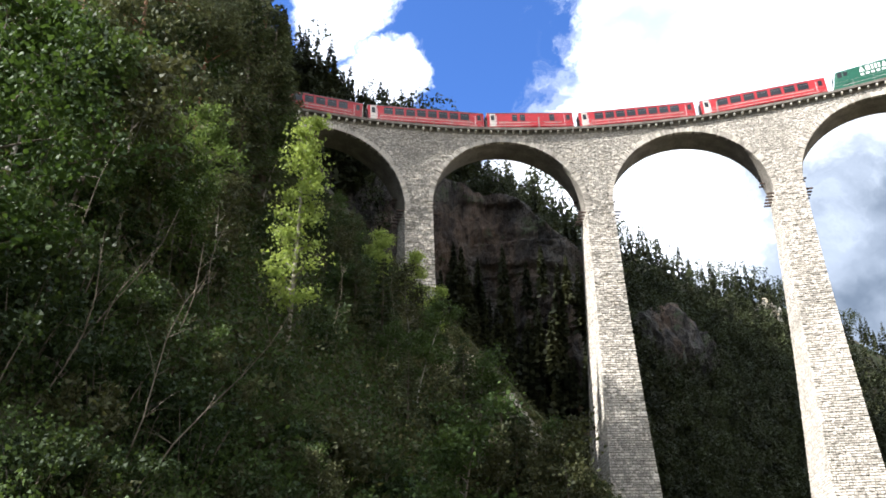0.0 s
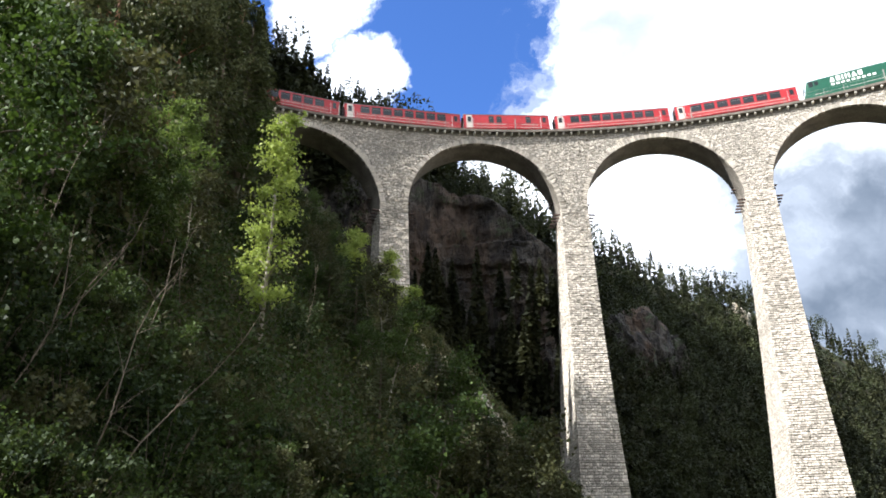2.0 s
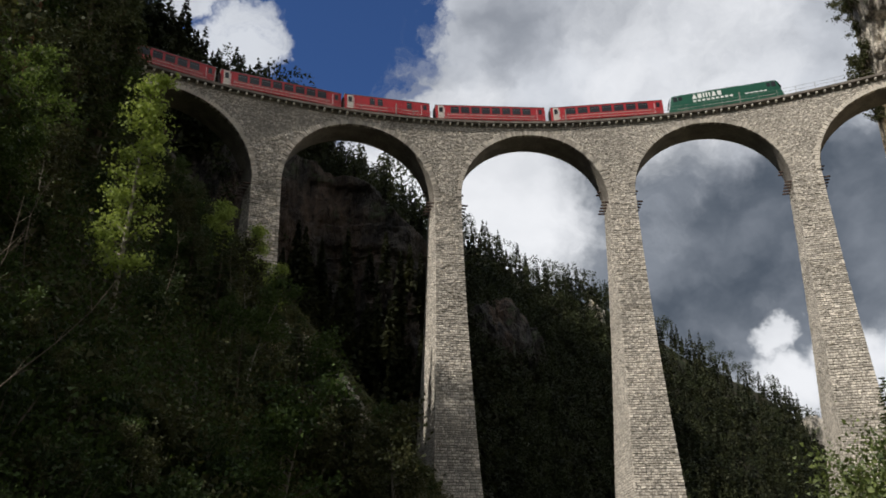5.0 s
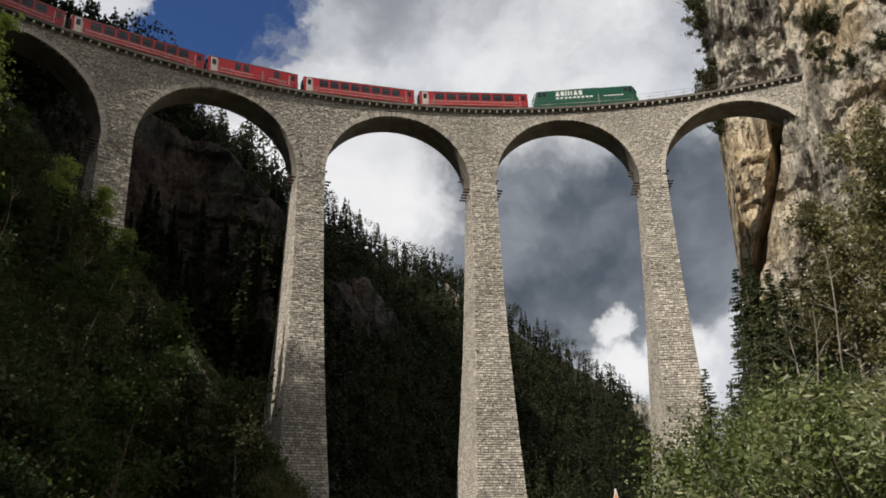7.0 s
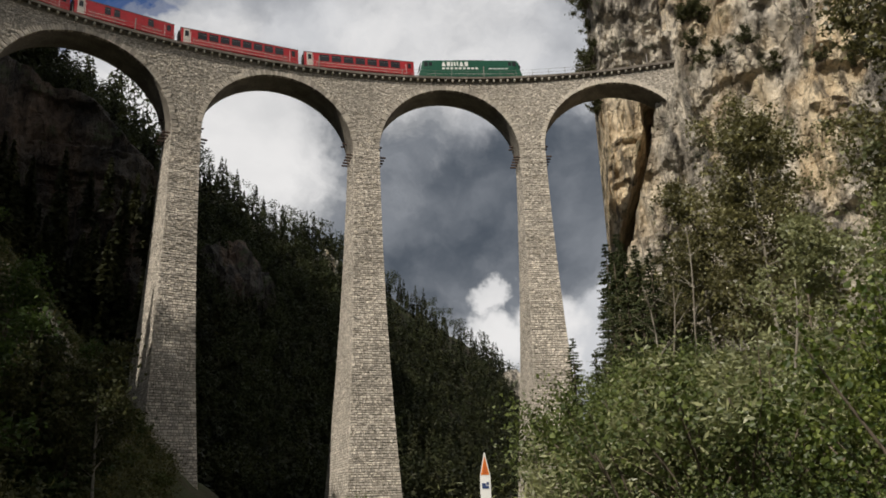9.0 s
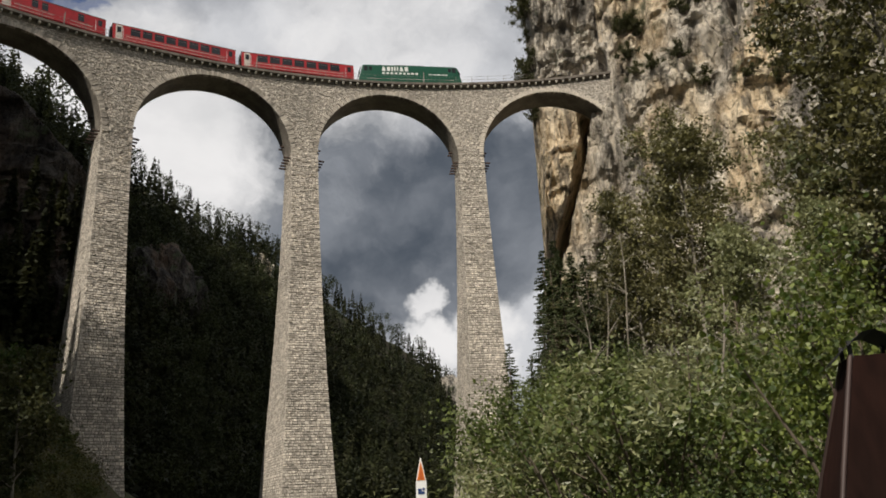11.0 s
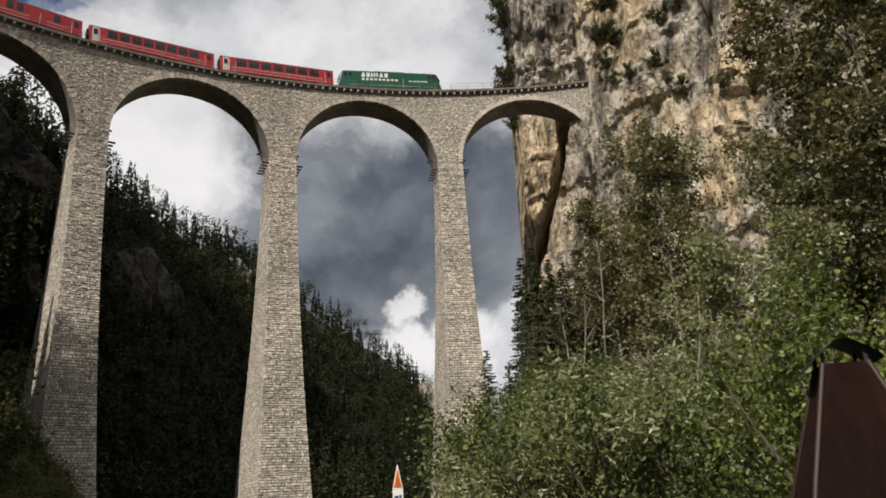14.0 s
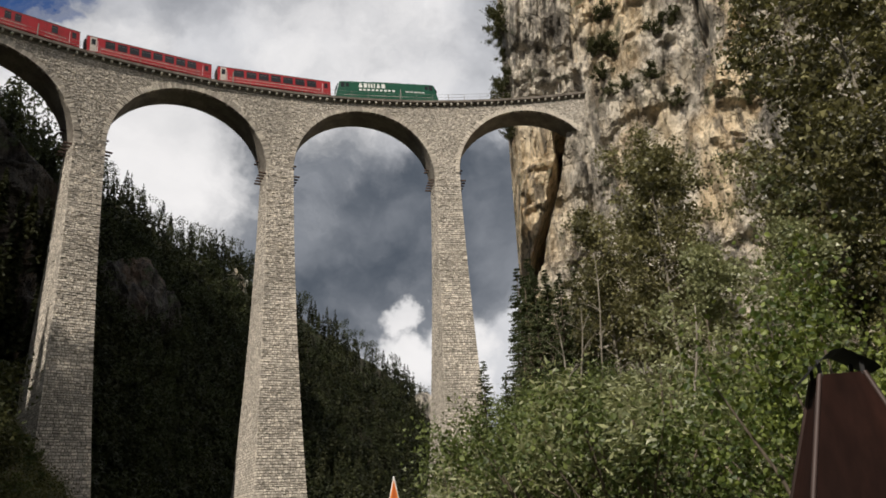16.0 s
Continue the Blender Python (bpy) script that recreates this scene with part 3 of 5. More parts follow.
def shell(name, length, width, low, high, crown, mat, nose=0.0):
    """A carriage body: straight sides, rounded shoulders, and raked ends where nose is given."""
    half = width / 2
    side = [(-half, low), (-half, high - 0.12), (-half + 0.08, high), (-half * 0.55, high + crown * 0.8), (0, high + crown),
            (half * 0.55, high + crown * 0.8), (half - 0.08, high), (half, high - 0.12), (half, low)]
    stations = [(-length / 2, 0.0), (length / 2, 0.0)]
    bm = bmesh.new()
    loops = []
    for x, _ in stations:
        sign = 1 if x > 0 else -1
        loop = []
        for y, z in side:
            back = nose * max(0.0, (z - (low + 0.95)) / (high - low - 0.95)) if nose else 0.0
            loop.append(bm.verts.new((x - sign * back, y * (0.93 if nose else 1.0), z)))
        loops.append(loop)
    if nose:
        mid = []
        for sign in (-1, 1):
            mid.append([bm.verts.new((sign * (length / 2 - nose - 0.5), y, z)) for y, z in side])
        order = [loops[0], mid[0], mid[1], loops[1]]
    else:
        order = loops
    for a, b in zip(order, order[1:]):
        for i in range(len(side)):
            j = (i + 1) % len(side)
            bm.faces.new((a[i], a[j], b[j], b[i]))
    bm.faces.new(order[0])
    bm.faces.new(order[-1][::-1])
    return bm_mesh(name, bm, mat)


def panel(name, x, z, w, h, mat, parent, side=-1, half=1.33, thick=0.03, label=""):
    o = part(name, box_mesh(name, (w, thick, h), mat, min(0.02, thick / 3)), parent, label)
    o.location = (x, side * (half + thick / 2 - 0.008), z)
    return o


def bogie(parent, x):
    b = part("bogie", box_mesh("bogie", (2.6, 1.7, 0.35), BLACK, 0.05), parent)
    b.location = (x, 0, 0.55)
    bm = bmesh.new()
    bmesh.ops.create_cone(bm, cap_ends=True, segments=16, radius1=0.36, radius2=0.36, depth=1.25, matrix=Matrix.Rotation(radians(90), 4, "X"))
    wheels = bm_mesh("wheel", bm, IRON, False)
    for dx in (-0.85, 0.85):
        w = part("wheel", wheels, b)
        w.location = (dx, 0, -0.17)


def build_carriage(length, kind):
    car = new("railway_carriage")
    part("body", shell("body", length - 0.5, 2.66, 0.78, 3.0, 0.02, RED), car)
    roof = shell("roof", length - 0.45, 2.7, 2.98, 3.04, 0.42, ROOF)
    part("roof", roof, car, "grey ribbed roof")
    half = length / 2
    for side in (-1, 1):
        panel("stripe", 0, 1.42, length - 3.6, 0.07, PALE, car, side)
        panel("stripe", 0, 0.95, length - 0.8, 0.05, PALE, car, side)
        for sx in (-1, 1):
            door = panel("door", sx * (half - 0.95), 1.85, 0.8, 2.0, PALE if sx * side > 0 else RED, car, side, label="narrow end door")
            pane = part("pane", box_mesh("pane", (0.5, 0.02, 0.8), GLASS), door)
            pane.location = (0, side * 0.02, 0.35)
            panel("handrail", sx * (half - 1.45), 1.75, 0.05, 1.6, WHITE, car, side)
        if kind == "baggage":
            spots = [-2.2, -1.1, 3.0]
            panel("sliding_door", 0.9, 1.85, 2.0, 2.05, RED, car, side)
        else:
            count = 8 if kind == "long" else 7
            pitch = (length - 4.4) / count
            spots = [(-(count - 1) / 2 + i) * pitch for i in range(count)]
        for x in spots:
            w = (0.7 if kind == "baggage" else pitch_of(length, kind) * 0.80)
            win = panel("window", x, 2.2, w, 1.02, GLASS, car, side)
            bar = part("frame", box_mesh("frame", (w, 0.02, 0.04), ROOF), win)
            bar.location = (0, side * 0.015, 0.2)
    for sx in (-1, 1):
        b = part("gangway", box_mesh("gangway", (0.3, 1.1, 2.0), BLACK, 0.05), car)
        b.location = (sx * (half - 0.15), 0, 1.9)
        bogie(car, sx * (half - 3.0))
    return car


def pitch_of(length, kind):
    return (length - 4.4) / (8 if kind == "long" else 7)


def build_locomotive():
    loco = new("electric_locomotive")
    part("body", shell("body", 15.6, 2.74, 0.6, 3.3, 0.28, GREEN, 0.75), loco)
    half = 1.37
    for side in (-1, 1):
        # lettering as plain white shapes
        x = -4.3
        for w, kind in ((0.62, "peak"), (0.50, "bar"), (0.22, "bar"), (0.24, "bar"), (0.22, "bar"), (0.62, "peak"), (0.52, "bar")):
            shape = panel("white_shape", x + w / 2, 2.66, w, 0.72, WHITE, loco, side, half)
            if kind == "peak":
                for v in shape.data.vertices:
                    if v.co.z > 0:
                        v.co.x *= 0.35
            x += w + 0.17
        for i in range(9):
            panel("white_bar", -4.25 + i * 0.62 + 0.2, 1.92, 0.40, 0.3, WHITE, loco, side, half)
        for i in range(5):
            panel("white_bar", 3.0 + i * 0.62, 1.86, 0.5, 0.16, WHITE, loco, side, half)
        panel("stripe", 0, 1.0, 13.0, 0.05, PALE, loco, side, half)
        for sx in (-1, 1):
            door = panel("door", sx * 5.95, 2.15, 0.7, 1.9, GREEN, loco, side, half, 0.04)
            p = part("pane", box_mesh("pane", (0.46, 0.02, 0.6), GLASS), door)
            p.location = (0, side * 0.03, 0.5)
            panel("side_window", sx * 6.62, 2.68, 0.55, 0.8, GLASS, loco, side, half - 0.02)
    for sx in (-1, 1):
        front = part("windscreen", box_mesh("windscreen", (0.05, 2.2, 0.95), GLASS, 0.02), loco, "raked dark windscreen")
        front.matrix_basis = pose(sx * 7.46, 0, 2.68, 0, -sx * 23.5, 0)
        for y in (-0.8, 0.8):
            lamp = part("headlight", box_mesh("headlight", (0.06, 0.3, 0.2), WHITE, 0.03), loco)
            lamp.location = (sx * 7.81, y, 1.35)
        bogie(loco, sx * 4.6)
        bm = bmesh.new()
        for y in (-0.6, 0.6):
            box(bm, (0, y, 0.16), (2.2, 0.06, 0.06))
        for x in (-1.0, 0, 1.0):
            box(bm, (x, 0, 0.2), (0.06, 1.6, 0.06))
        pan = part("pantograph", bm_mesh("pantograph", bm, BLACK), loco, "folded black pantograph")
        pan.location = (sx * 4.4, 0, 3.5)
    box_on = part("roof_box", box_mesh("roof_box", (4.5, 1.5, 0.22), ROOF, 0.05), loco)
    box_on.location = (0, 0, 3.62)
    return loco


def set_on_rails(ob, degrees_):
    th = radians(degrees_)
    climb = Matrix.Rotation(-math.atan(SLOPE), 4, "Y")
    ob.matrix_basis = on_track(th, TRACK_R, top_of(th) + 1.24) @ climb


set_on_rails(tagged(build_locomotive(), "dark green electric locomotive with white shapes on its sides", "locomotive"), 64.4)
CARS = [(16.4, "short", 74.45, "red railway carriage with a row of dark windows"), (16.2, "long", 84.7, "red railway carriage with a row of dark windows"),
        (12.4, "baggage", 93.75, "short red luggage van with few windows"), (16.4, "long", 102.6, "red railway carriage with a row of dark windows"),
        (16.4, "long", 112.8, "red railway carriage with a row of dark windows"), (16.4, "short", 123.0, "red railway carriage with a row of dark windows")]
for length, kind, where, label in CARS:
    set_on_rails(tagged(build_carriage(length, kind), label, "carriage", "train carriages"), where)


# ---- plants ----
LEAF_FRESH = leafy("fresh_leaves", (0.15, 0.21, 0.04), (0.38, 0.45, 0.13), 0.4)
LEAF_GREEN = leafy("green_leaves", (0.018, 0.036, 0.009), (0.10, 0.145, 0.038), 0.25)
# darker copy of the green leaves, with the wood's shade in its colour
LEAF_SHADE = leafy("shade_darkened_leaves", (0.012, 0.023, 0.007), (0.062, 0.088, 0.026), 0.2)
LEAF_LIGHT = leafy("light_green_leaves", (0.050, 0.085, 0.020), (0.20, 0.27, 0.075), 0.35)
LEAF_MAPLE = leafy("maple_leaves", (0.018, 0.038, 0.007), (0.070, 0.115, 0.024), 0.25)
LEAF_DULL = leafy("dull_leaves", (0.026, 0.031, 0.011), (0.105, 0.105, 0.045))
LEAF_PALE = leafy("pale_leaves", (0.040, 0.055, 0.022), (0.44, 0.45, 0.235), 0.25, gloss=0.5, rough=0.42, skew=2.6)
NEEDLES = leafy("spruce_needles", (0.022, 0.035, 0.015), (0.14, 0.16, 0.075), 0.15)
LEAF_HAZEL = leafy("hazel_leaves", (0.030, 0.053, 0.010), (0.32, 0.37, 0.095), 0.25, gloss=0.4, rough=0.45, skew=2.2)
LEAF_LUSH = leafy("lush_leaves", (0.020, 0.037, 0.010), (0.21, 0.25, 0.075), gloss=0.4, rough=0.45, skew=2.8)
LEAF_SPUR = leafy("spur_leaves", (0.030, 0.042, 0.012), (0.13, 0.15, 0.05))
# darker than the near needles: ridge shade is included in this tone
FAR_NEEDLES = leafy("far_needles_shaded", (0.008, 0.012, 0.005), (0.050, 0.052, 0.021), 0.1, 0.16)
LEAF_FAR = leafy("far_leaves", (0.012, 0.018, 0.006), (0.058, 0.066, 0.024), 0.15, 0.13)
LEAF_TUFT = leafy("dry_grass", (0.05, 0.055, 0.018), (0.17, 0.16, 0.07))
LEAF_OLIVE = leafy("olive_leaves", (0.020, 0.020, 0.008), (0.39, 0.365, 0.165), 0.2, gloss=0.5, rough=0.42, skew=3.0)
PINE_NEEDLES = leafy("pine_needles", (0.042, 0.053, 0.023), (0.20, 0.21, 0.10), 0.15)


def rhombs(centre, axis, side, length, width):
    """Small pointed leaves at many places at once."""
    a, b = axis * (length * 0.5)[:, None], side * (width * 0.62)[:, None]
    verts = np.stack([centre + b - a * 0.8, centre + a * 1.1, centre - b - a * 0.5], 1).reshape(-1, 3)
    return verts, np.arange(len(verts)).reshape(-1, 3)


def unit(v):
    return v / np.maximum(np.linalg.norm(v, axis=1), 1e-9)[:, None]


def loose_leaves(points, size, rng, hang=0.3):
    n = len(points)
    axis = rng.normal(size=(n, 3))
    axis[:, 2] -= hang
    axis = unit(axis)
    side = unit(np.cross(axis, unit(rng.normal(size=(n, 3)))))
    length = size * rng.uniform(0.65, 1.35, n)
    return rhombs(points, axis, side, length, length * rng.uniform(0.55, 0.8, n))


def round_leaves(points, size, rng, hang=0.3):
    """Broad leaves seen from near: each a small six-cornered blade, folded at its rib."""
    n = len(points)
    axis = rng.normal(size=(n, 3))
    axis[:, 2] -= hang
    axis = unit(axis)
    side = unit(np.cross(axis, unit(rng.normal(size=(n, 3)))))
    up = np.cross(axis, side)
    length = size * rng.uniform(0.6, 1.3, n)
    a, b, c = axis * (length * 0.5)[:, None], side * (length * 0.42)[:, None], up * (length * 0.12)[:, None]
    verts = np.stack([points - a, points - a * 0.4 + b + c, points + a * 0.35 + b * 0.85 + c, points + a, points + a * 0.35 - b * 0.85 + c, points - a * 0.4 - b + c], 1).reshape(-1, 3)
    k = np.arange(n)[:, None] * 6
    faces = np.concatenate([k + np.array([0, 1, 2, 3]), k + np.array([0, 3, 4, 5])])
    return verts, faces


def slim_leaves(points, size, rng, hang=0.0):
    """Narrow pointed leaves, as of a willow, that stand up and out."""
    n = len(points)
    axis = rng.normal(size=(n, 3))
    axis[:, 2] = np.abs(axis[:, 2]) * 0.8 - hang
    axis = unit(axis)
    side = unit(np.cross(axis, unit(rng.normal(size=(n, 3)))))
    length = size * rng.uniform(0.6, 1.4, n)
    a, b = axis * (length * 0.5)[:, None], side * (length * 0.13)[:, None]
    verts = np.stack([points - a, points - a * 0.1 + b, points + a, points - a * 0.1 - b], 1).reshape(-1, 3)
    return verts, np.arange(len(verts)).reshape(-1, 4)


def plant(name, trunk, crown, trunk_mat, leaf_mat):
    """A thing of a trunk and a crown, at the origin."""
    ob = new(name)
    if trunk is not None:
        part("trunk", mesh_of("trunk", *trunk, trunk_mat, True), ob)
    part("crown", mesh_of("crown", *crown, leaf_mat), ob)
    return ob


def spruce(tall, wide, seed, whorls=26, tufts=6, mat=None, bare=0.06):
    rng = np.random.default_rng(seed)
    pieces, sticks = [], [tube([(0, 0, -0.6), (0.05, 0, tall * 0.5), (0, 0.03, tall)], [tall * 0.016, tall * 0.010, 0.01], 7)]
    for i in range(whorls):
        f = bare + (0.985 - bare) * (i / (whorls - 1)) ** 0.9
        z = tall * f
        for j in range(rng.integers(4, 7)):
            w = rng.uniform(0, 2 * math.pi)
            reach = wide * (1 - f) ** 0.75 * rng.uniform(0.62, 1.15) + 0.12
            d = np.array([math.cos(w), math.sin(w), 0.0])
            t = np.linspace(0.18, 1.0, tufts)
            at = d * (t * reach)[:, None]
            at[:, 2] += z - 0.30 * reach * t + 0.16 * reach * t ** 3 + 0.25
            cross = np.array([-d[1], d[0], 0.0])
            size = 0.15 * reach + 0.17
            if reach > 0.9 and tufts > 4:
                sticks.append(tube([(0, 0, z), tuple(at[tufts // 2]), tuple(at[-1])], [0.03, 0.02, 0.006], 3))
            for s in (-1, 1, 0):
                axis = unit(np.tile(d * (0.75 if s else 0.5) + cross * s * 0.8 + np.array([0, 0, -0.35 - (0.5 if s == 0 else 0)]), (tufts, 1)) + rng.normal(size=(tufts, 3)) * 0.16)
                side = unit(np.cross(axis, np.tile([0.0, 0, 1.0], (tufts, 1)) + rng.normal(size=(tufts, 3)) * 0.5))
                length = size * (1.15 - 0.45 * t) * rng.uniform(0.8, 1.25, tufts)
                pieces.append(rhombs(at + axis * (length * 0.4)[:, None], axis, side, length, length * 0.42))
    return plant("spruce_tree", joined(sticks), joined(pieces), BARK, mat or NEEDLES)


def broadleaf(name, tall, wide, seed, leaves, size, leaf_mat, bark, bare=0.3, limbs=13, lean=0.06, clump=0.55, blades=None):
    """A tree with a leaning stem, limbs that fork, and leaves in loose clumps."""
    blades = blades or loose_leaves
    rng = np.random.default_rng(seed)
    sx, sy = rng.normal(size=2) * lean * tall
    stem = [np.array([sx * max(f, 0) ** 1.4 + 0.04 * tall * math.sin(5 * f) * lean * 4, sy * max(f, 0) ** 1.4, tall * f]) for f in np.linspace(-0.04, 1.0, 9)]
    sticks = [tube([tuple(p) for p in stem], list(np.linspace(tall * 0.009 + 0.02, 0.012, 9)), 7)]
    tips = [stem[-1], stem[-2]]
    for i in range(limbs):
        f = bare + (0.97 - bare) * (i + rng.uniform(0, 0.8)) / limbs
        k = min(int(f * 8), 7)
        root = stem[k] + (stem[k + 1] - stem[k]) * (f * 8 - k)
        w = rng.uniform(0, 2 * math.pi)
        reach = wide * (1.0 - 0.75 * abs(f - bare - 0.18) / (1 - bare)) * rng.uniform(0.6, 1.1)
        d = np.array([math.cos(w), math.sin(w), rng.uniform(0.35, 0.95)])
        mid, end = root + d * reach * 0.5, root + d * reach + np.array([0, 0, -0.1 * reach])
        sticks.append(tube([tuple(root), tuple(mid), tuple(end)], [0.006 * tall * (1.1 - f) + 0.012, 0.02, 0.007], 4))
        for _ in range(5):
            g = rng.uniform(0.35, 1.0)
            base = root + (end - root) * g
            tip = base + unit(rng.normal(size=(1, 3)))[0] * reach * 0.35
            sticks.append(tube([tuple(base), tuple(tip)], [0.012, 0.005], 3))
            tips += [base, tip]
    tips = np.array(tips)
    full = rng.random(len(tips)) ** 1.3 + 0.05
    pick = tips[rng.choice(len(tips), leaves, p=full / full.sum())]
    points = pick + rng.normal(size=(leaves, 3)) * clump * np.array([1, 1, 0.55]) * rng.uniform(0.3, 1.2, (leaves, 1))
    return plant(name, joined(sticks), blades(points, size, rng), bark, leaf_mat)


def shrub(tall, wide, seed, leaves, size, leaf_mat, blades=loose_leaves):
    rng = np.random.default_rng(seed)
    sticks, tips = [], []
    for i in range(16):
        w, out = rng.uniform(0, 2 * math.pi), wide * math.sqrt(rng.uniform(0, 1))
        top = np.array([math.cos(w) * out, math.sin(w) * out, tall * rng.uniform(0.45, 1.0) * (1 - 0.35 * (out / wide) ** 2)])
        root = top * np.array([0.25, 0.25, 0]) + np.array([0, 0, -0.3])
        mid = (root + top) / 2 + np.array([0, 0, tall * 0.08])
        sticks.append(tube([tuple(root), tuple(mid), tuple(top)], [0.028, 0.02, 0.006], 4))
        for g in np.linspace(0.25, 1.0, 6):
            tips.append(mid + (top - mid) * g if g > 0.5 else root + (mid - root) * (g * 2))
    tips = np.array(tips)
    full = rng.random(len(tips)) ** 1.2 + 0.1
    pick = tips[rng.choice(len(tips), leaves, p=full / full.sum())]
    points = pick + rng.normal(size=(leaves, 3)) * np.array([0.12 * wide, 0.12 * wide, 0.075 * tall]) * rng.uniform(0.3, 1.3, (leaves, 1))
    points[:, 2] = np.abs(points[:, 2])
    return plant("shrub", joined(sticks), blades(points, size, rng, 0.1), BARK, leaf_mat)


def spot(az, r, dz=0.0):
    x, y = r * math.cos(radians(az)), r * math.sin(radians(az))
    return x, y, height(x, y) + dz


BRUSH = {}


def stand(proto, az, r, scale=1.0, turn=0.0, tilt=0.0, dz=-0.15, first=[]):
    """Set a plant on the ground: the model itself the first time, then copies."""
    m = Matrix.Translation(spot(az, r, dz)) @ Matrix.Rotation(radians(tilt), 4, "X") @ Matrix.Rotation(turn, 4, "Z") @ Matrix.Diagonal((scale, scale, scale, 1))
    if proto.name not in first:
        first.append(proto.name)
        proto.matrix_basis = m
        return proto
    if proto.name.startswith("shrub") and r > 34:
        BRUSH.setdefault(proto.name, (proto, []))[1].append(m)
        return None
    keep = proto.scale.copy()
    proto.scale = (1, 1, 1)
    made = copy_thing(proto, m)
    proto.scale = keep
    return made


def elevation(az, r, tall):
    x, y, z = spot(az, r)
    return math.degrees(math.atan2(z + tall - EYE, r))


LEFT_AZ, LEFT_EL = [74, 77.4, 81, 85, 89, 93, 97, 100, 102.5, 104, 106], [3, 6, 10.8, 14, 18.5, 22.5, 23.5, 25, 27, 36, 60]
RIGHT_AZ = [0, 14, 20, 23.4, 24.6, 25.6, 31.6, 32.4, 33.0, 35, 38, 41, 44.4, 45.2, 46, 47.5, 49, 51.5, 54]
RIGHT_EL = [32, 34, 33, 29, 24.5, 16, 16, 23, 26, 25, 22, 18, 17, 12, 11, 10.5, 6, 1.5, -3]

SPRUCES = [tagged(spruce(14, 2.6, 1, 34, 8), "dark green spruce on the shaded slope", "tree"), tagged(spruce(12, 2.9, 2, 32, 8), "dark green spruce on the shaded slope", "tree"),
           tagged(spruce(9, 2.2, 3, 26, 8), "young dark green spruce on the shaded slope", "tree")]
PINES = [tagged(broadleaf("pine_tree", 16, 3.2, 4, 11000, 0.16, PINE_NEEDLES, PINE_BARK, 0.30, 16, 0.03, 0.5), "tall pine with reddish bark on the slope", "tree"),
         tagged(broadleaf("pine_tree", 13, 2.8, 5, 10000, 0.16, PINE_NEEDLES, PINE_BARK, 0.28, 16, 0.05, 0.5), "pine with reddish bark on the slope", "tree")]
BROADS = [tagged(broadleaf("broadleaf_tree", 9, 2.6, 6, 4600, 0.20, LEAF_GREEN, BARK, 0.2, 15, 0.08, 0.5), "slender green broadleaf tree on the slope", "tree"),
          tagged(broadleaf("broadleaf_tree", 8, 2.4, 7, 4200, 0.19, LEAF_DULL, PALE_BARK, 0.3, 13, 0.14, 0.45), "thin leaning tree with dull green leaves", "tree"),
          tagged(broadleaf("broadleaf_tree", 10, 2.2, 8, 4200, 0.19, LEAF_GREEN, PALE_BARK, 0.4, 12, 0.12, 0.45), "thin pale-stemmed tree with green leaves", "tree")]
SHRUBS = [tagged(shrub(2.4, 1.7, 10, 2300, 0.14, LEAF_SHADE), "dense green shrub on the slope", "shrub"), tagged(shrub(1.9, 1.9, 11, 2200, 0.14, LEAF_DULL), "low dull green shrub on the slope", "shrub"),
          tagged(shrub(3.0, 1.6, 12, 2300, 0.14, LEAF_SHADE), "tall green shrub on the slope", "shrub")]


def boulder(seed):
    """A rough lump of rock, sunk a little into the slope."""
    bm = bmesh.new()
    bmesh.ops.create_icosphere(bm, subdivisions=3, radius=1.0)
    for v in bm.verts:
        p = v.co.copy()
        v.co = p * (1 + 0.4 * fbm(p.x * 1.1 + seed, p.y * 1.1, p.z * 1.1) + 0.15 * fbm(p.x * 4, p.y * 4 + seed, p.z * 4))
        v.co.z *= 0.65
    return tagged(new("boulder", bm_mesh("boulder", bm, ROCK)), "rough grey boulder on the grassy spur", "boulder")


BOULDERS = [boulder(i * 7.3) for i in range(3)]


def in_birch_light(az, r, half=5.0):
    """Whether a tree here would stand between the birch and the sun."""
    off = Vector((r * math.cos(radians(az)), r * math.sin(radians(az)), 0)) - Vector((29.5 * math.cos(radians(101.7)), 29.5 * math.sin(radians(101.7)), 0))
    to_sun = direction(SUN_AZ, 0).normalized()
    return -1 < off.dot(to_sun) < 55 and abs(off.cross(to_sun).z) < half


def scree():
    """Loose stones on the open part of the spur."""
    rng = np.random.default_rng(64)
    bm = bmesh.new()
    bmesh.ops.create_icosphere(bm, subdivisions=1, radius=1.0)
    ball = np.array([tuple(v.co) for v in bm.verts])
    tris = np.array([[v.index for v in f.verts] for f in bm.faces])
    bm.free()
    pieces = []
    for _ in range(1300):
        az, r = 86.2 + rng.normal() * 1.5, rng.uniform(50, 80)
        x, y, z = spot(az - 0.08 * (r - 65), r)
        size = 0.12 + 0.60 * rng.random() ** 2.5
        lump = ball * (1 + 0.25 * rng.normal(size=(len(ball), 1))) * np.array([1.2, 1.0, 0.7]) * size
        w = rng.uniform(0, 6.28)
        turn = np.array([[math.cos(w), -math.sin(w), 0], [math.sin(w), math.cos(w), 0], [0, 0, 1]])
        pieces.append((lump @ turn.T + np.array([x, y, z]), tris))
    tagged(new("scree", mesh_of("scree", *joined(pieces), ROCK)), "loose pale stones scattered on the grassy spur", "stones", kind="stuff")


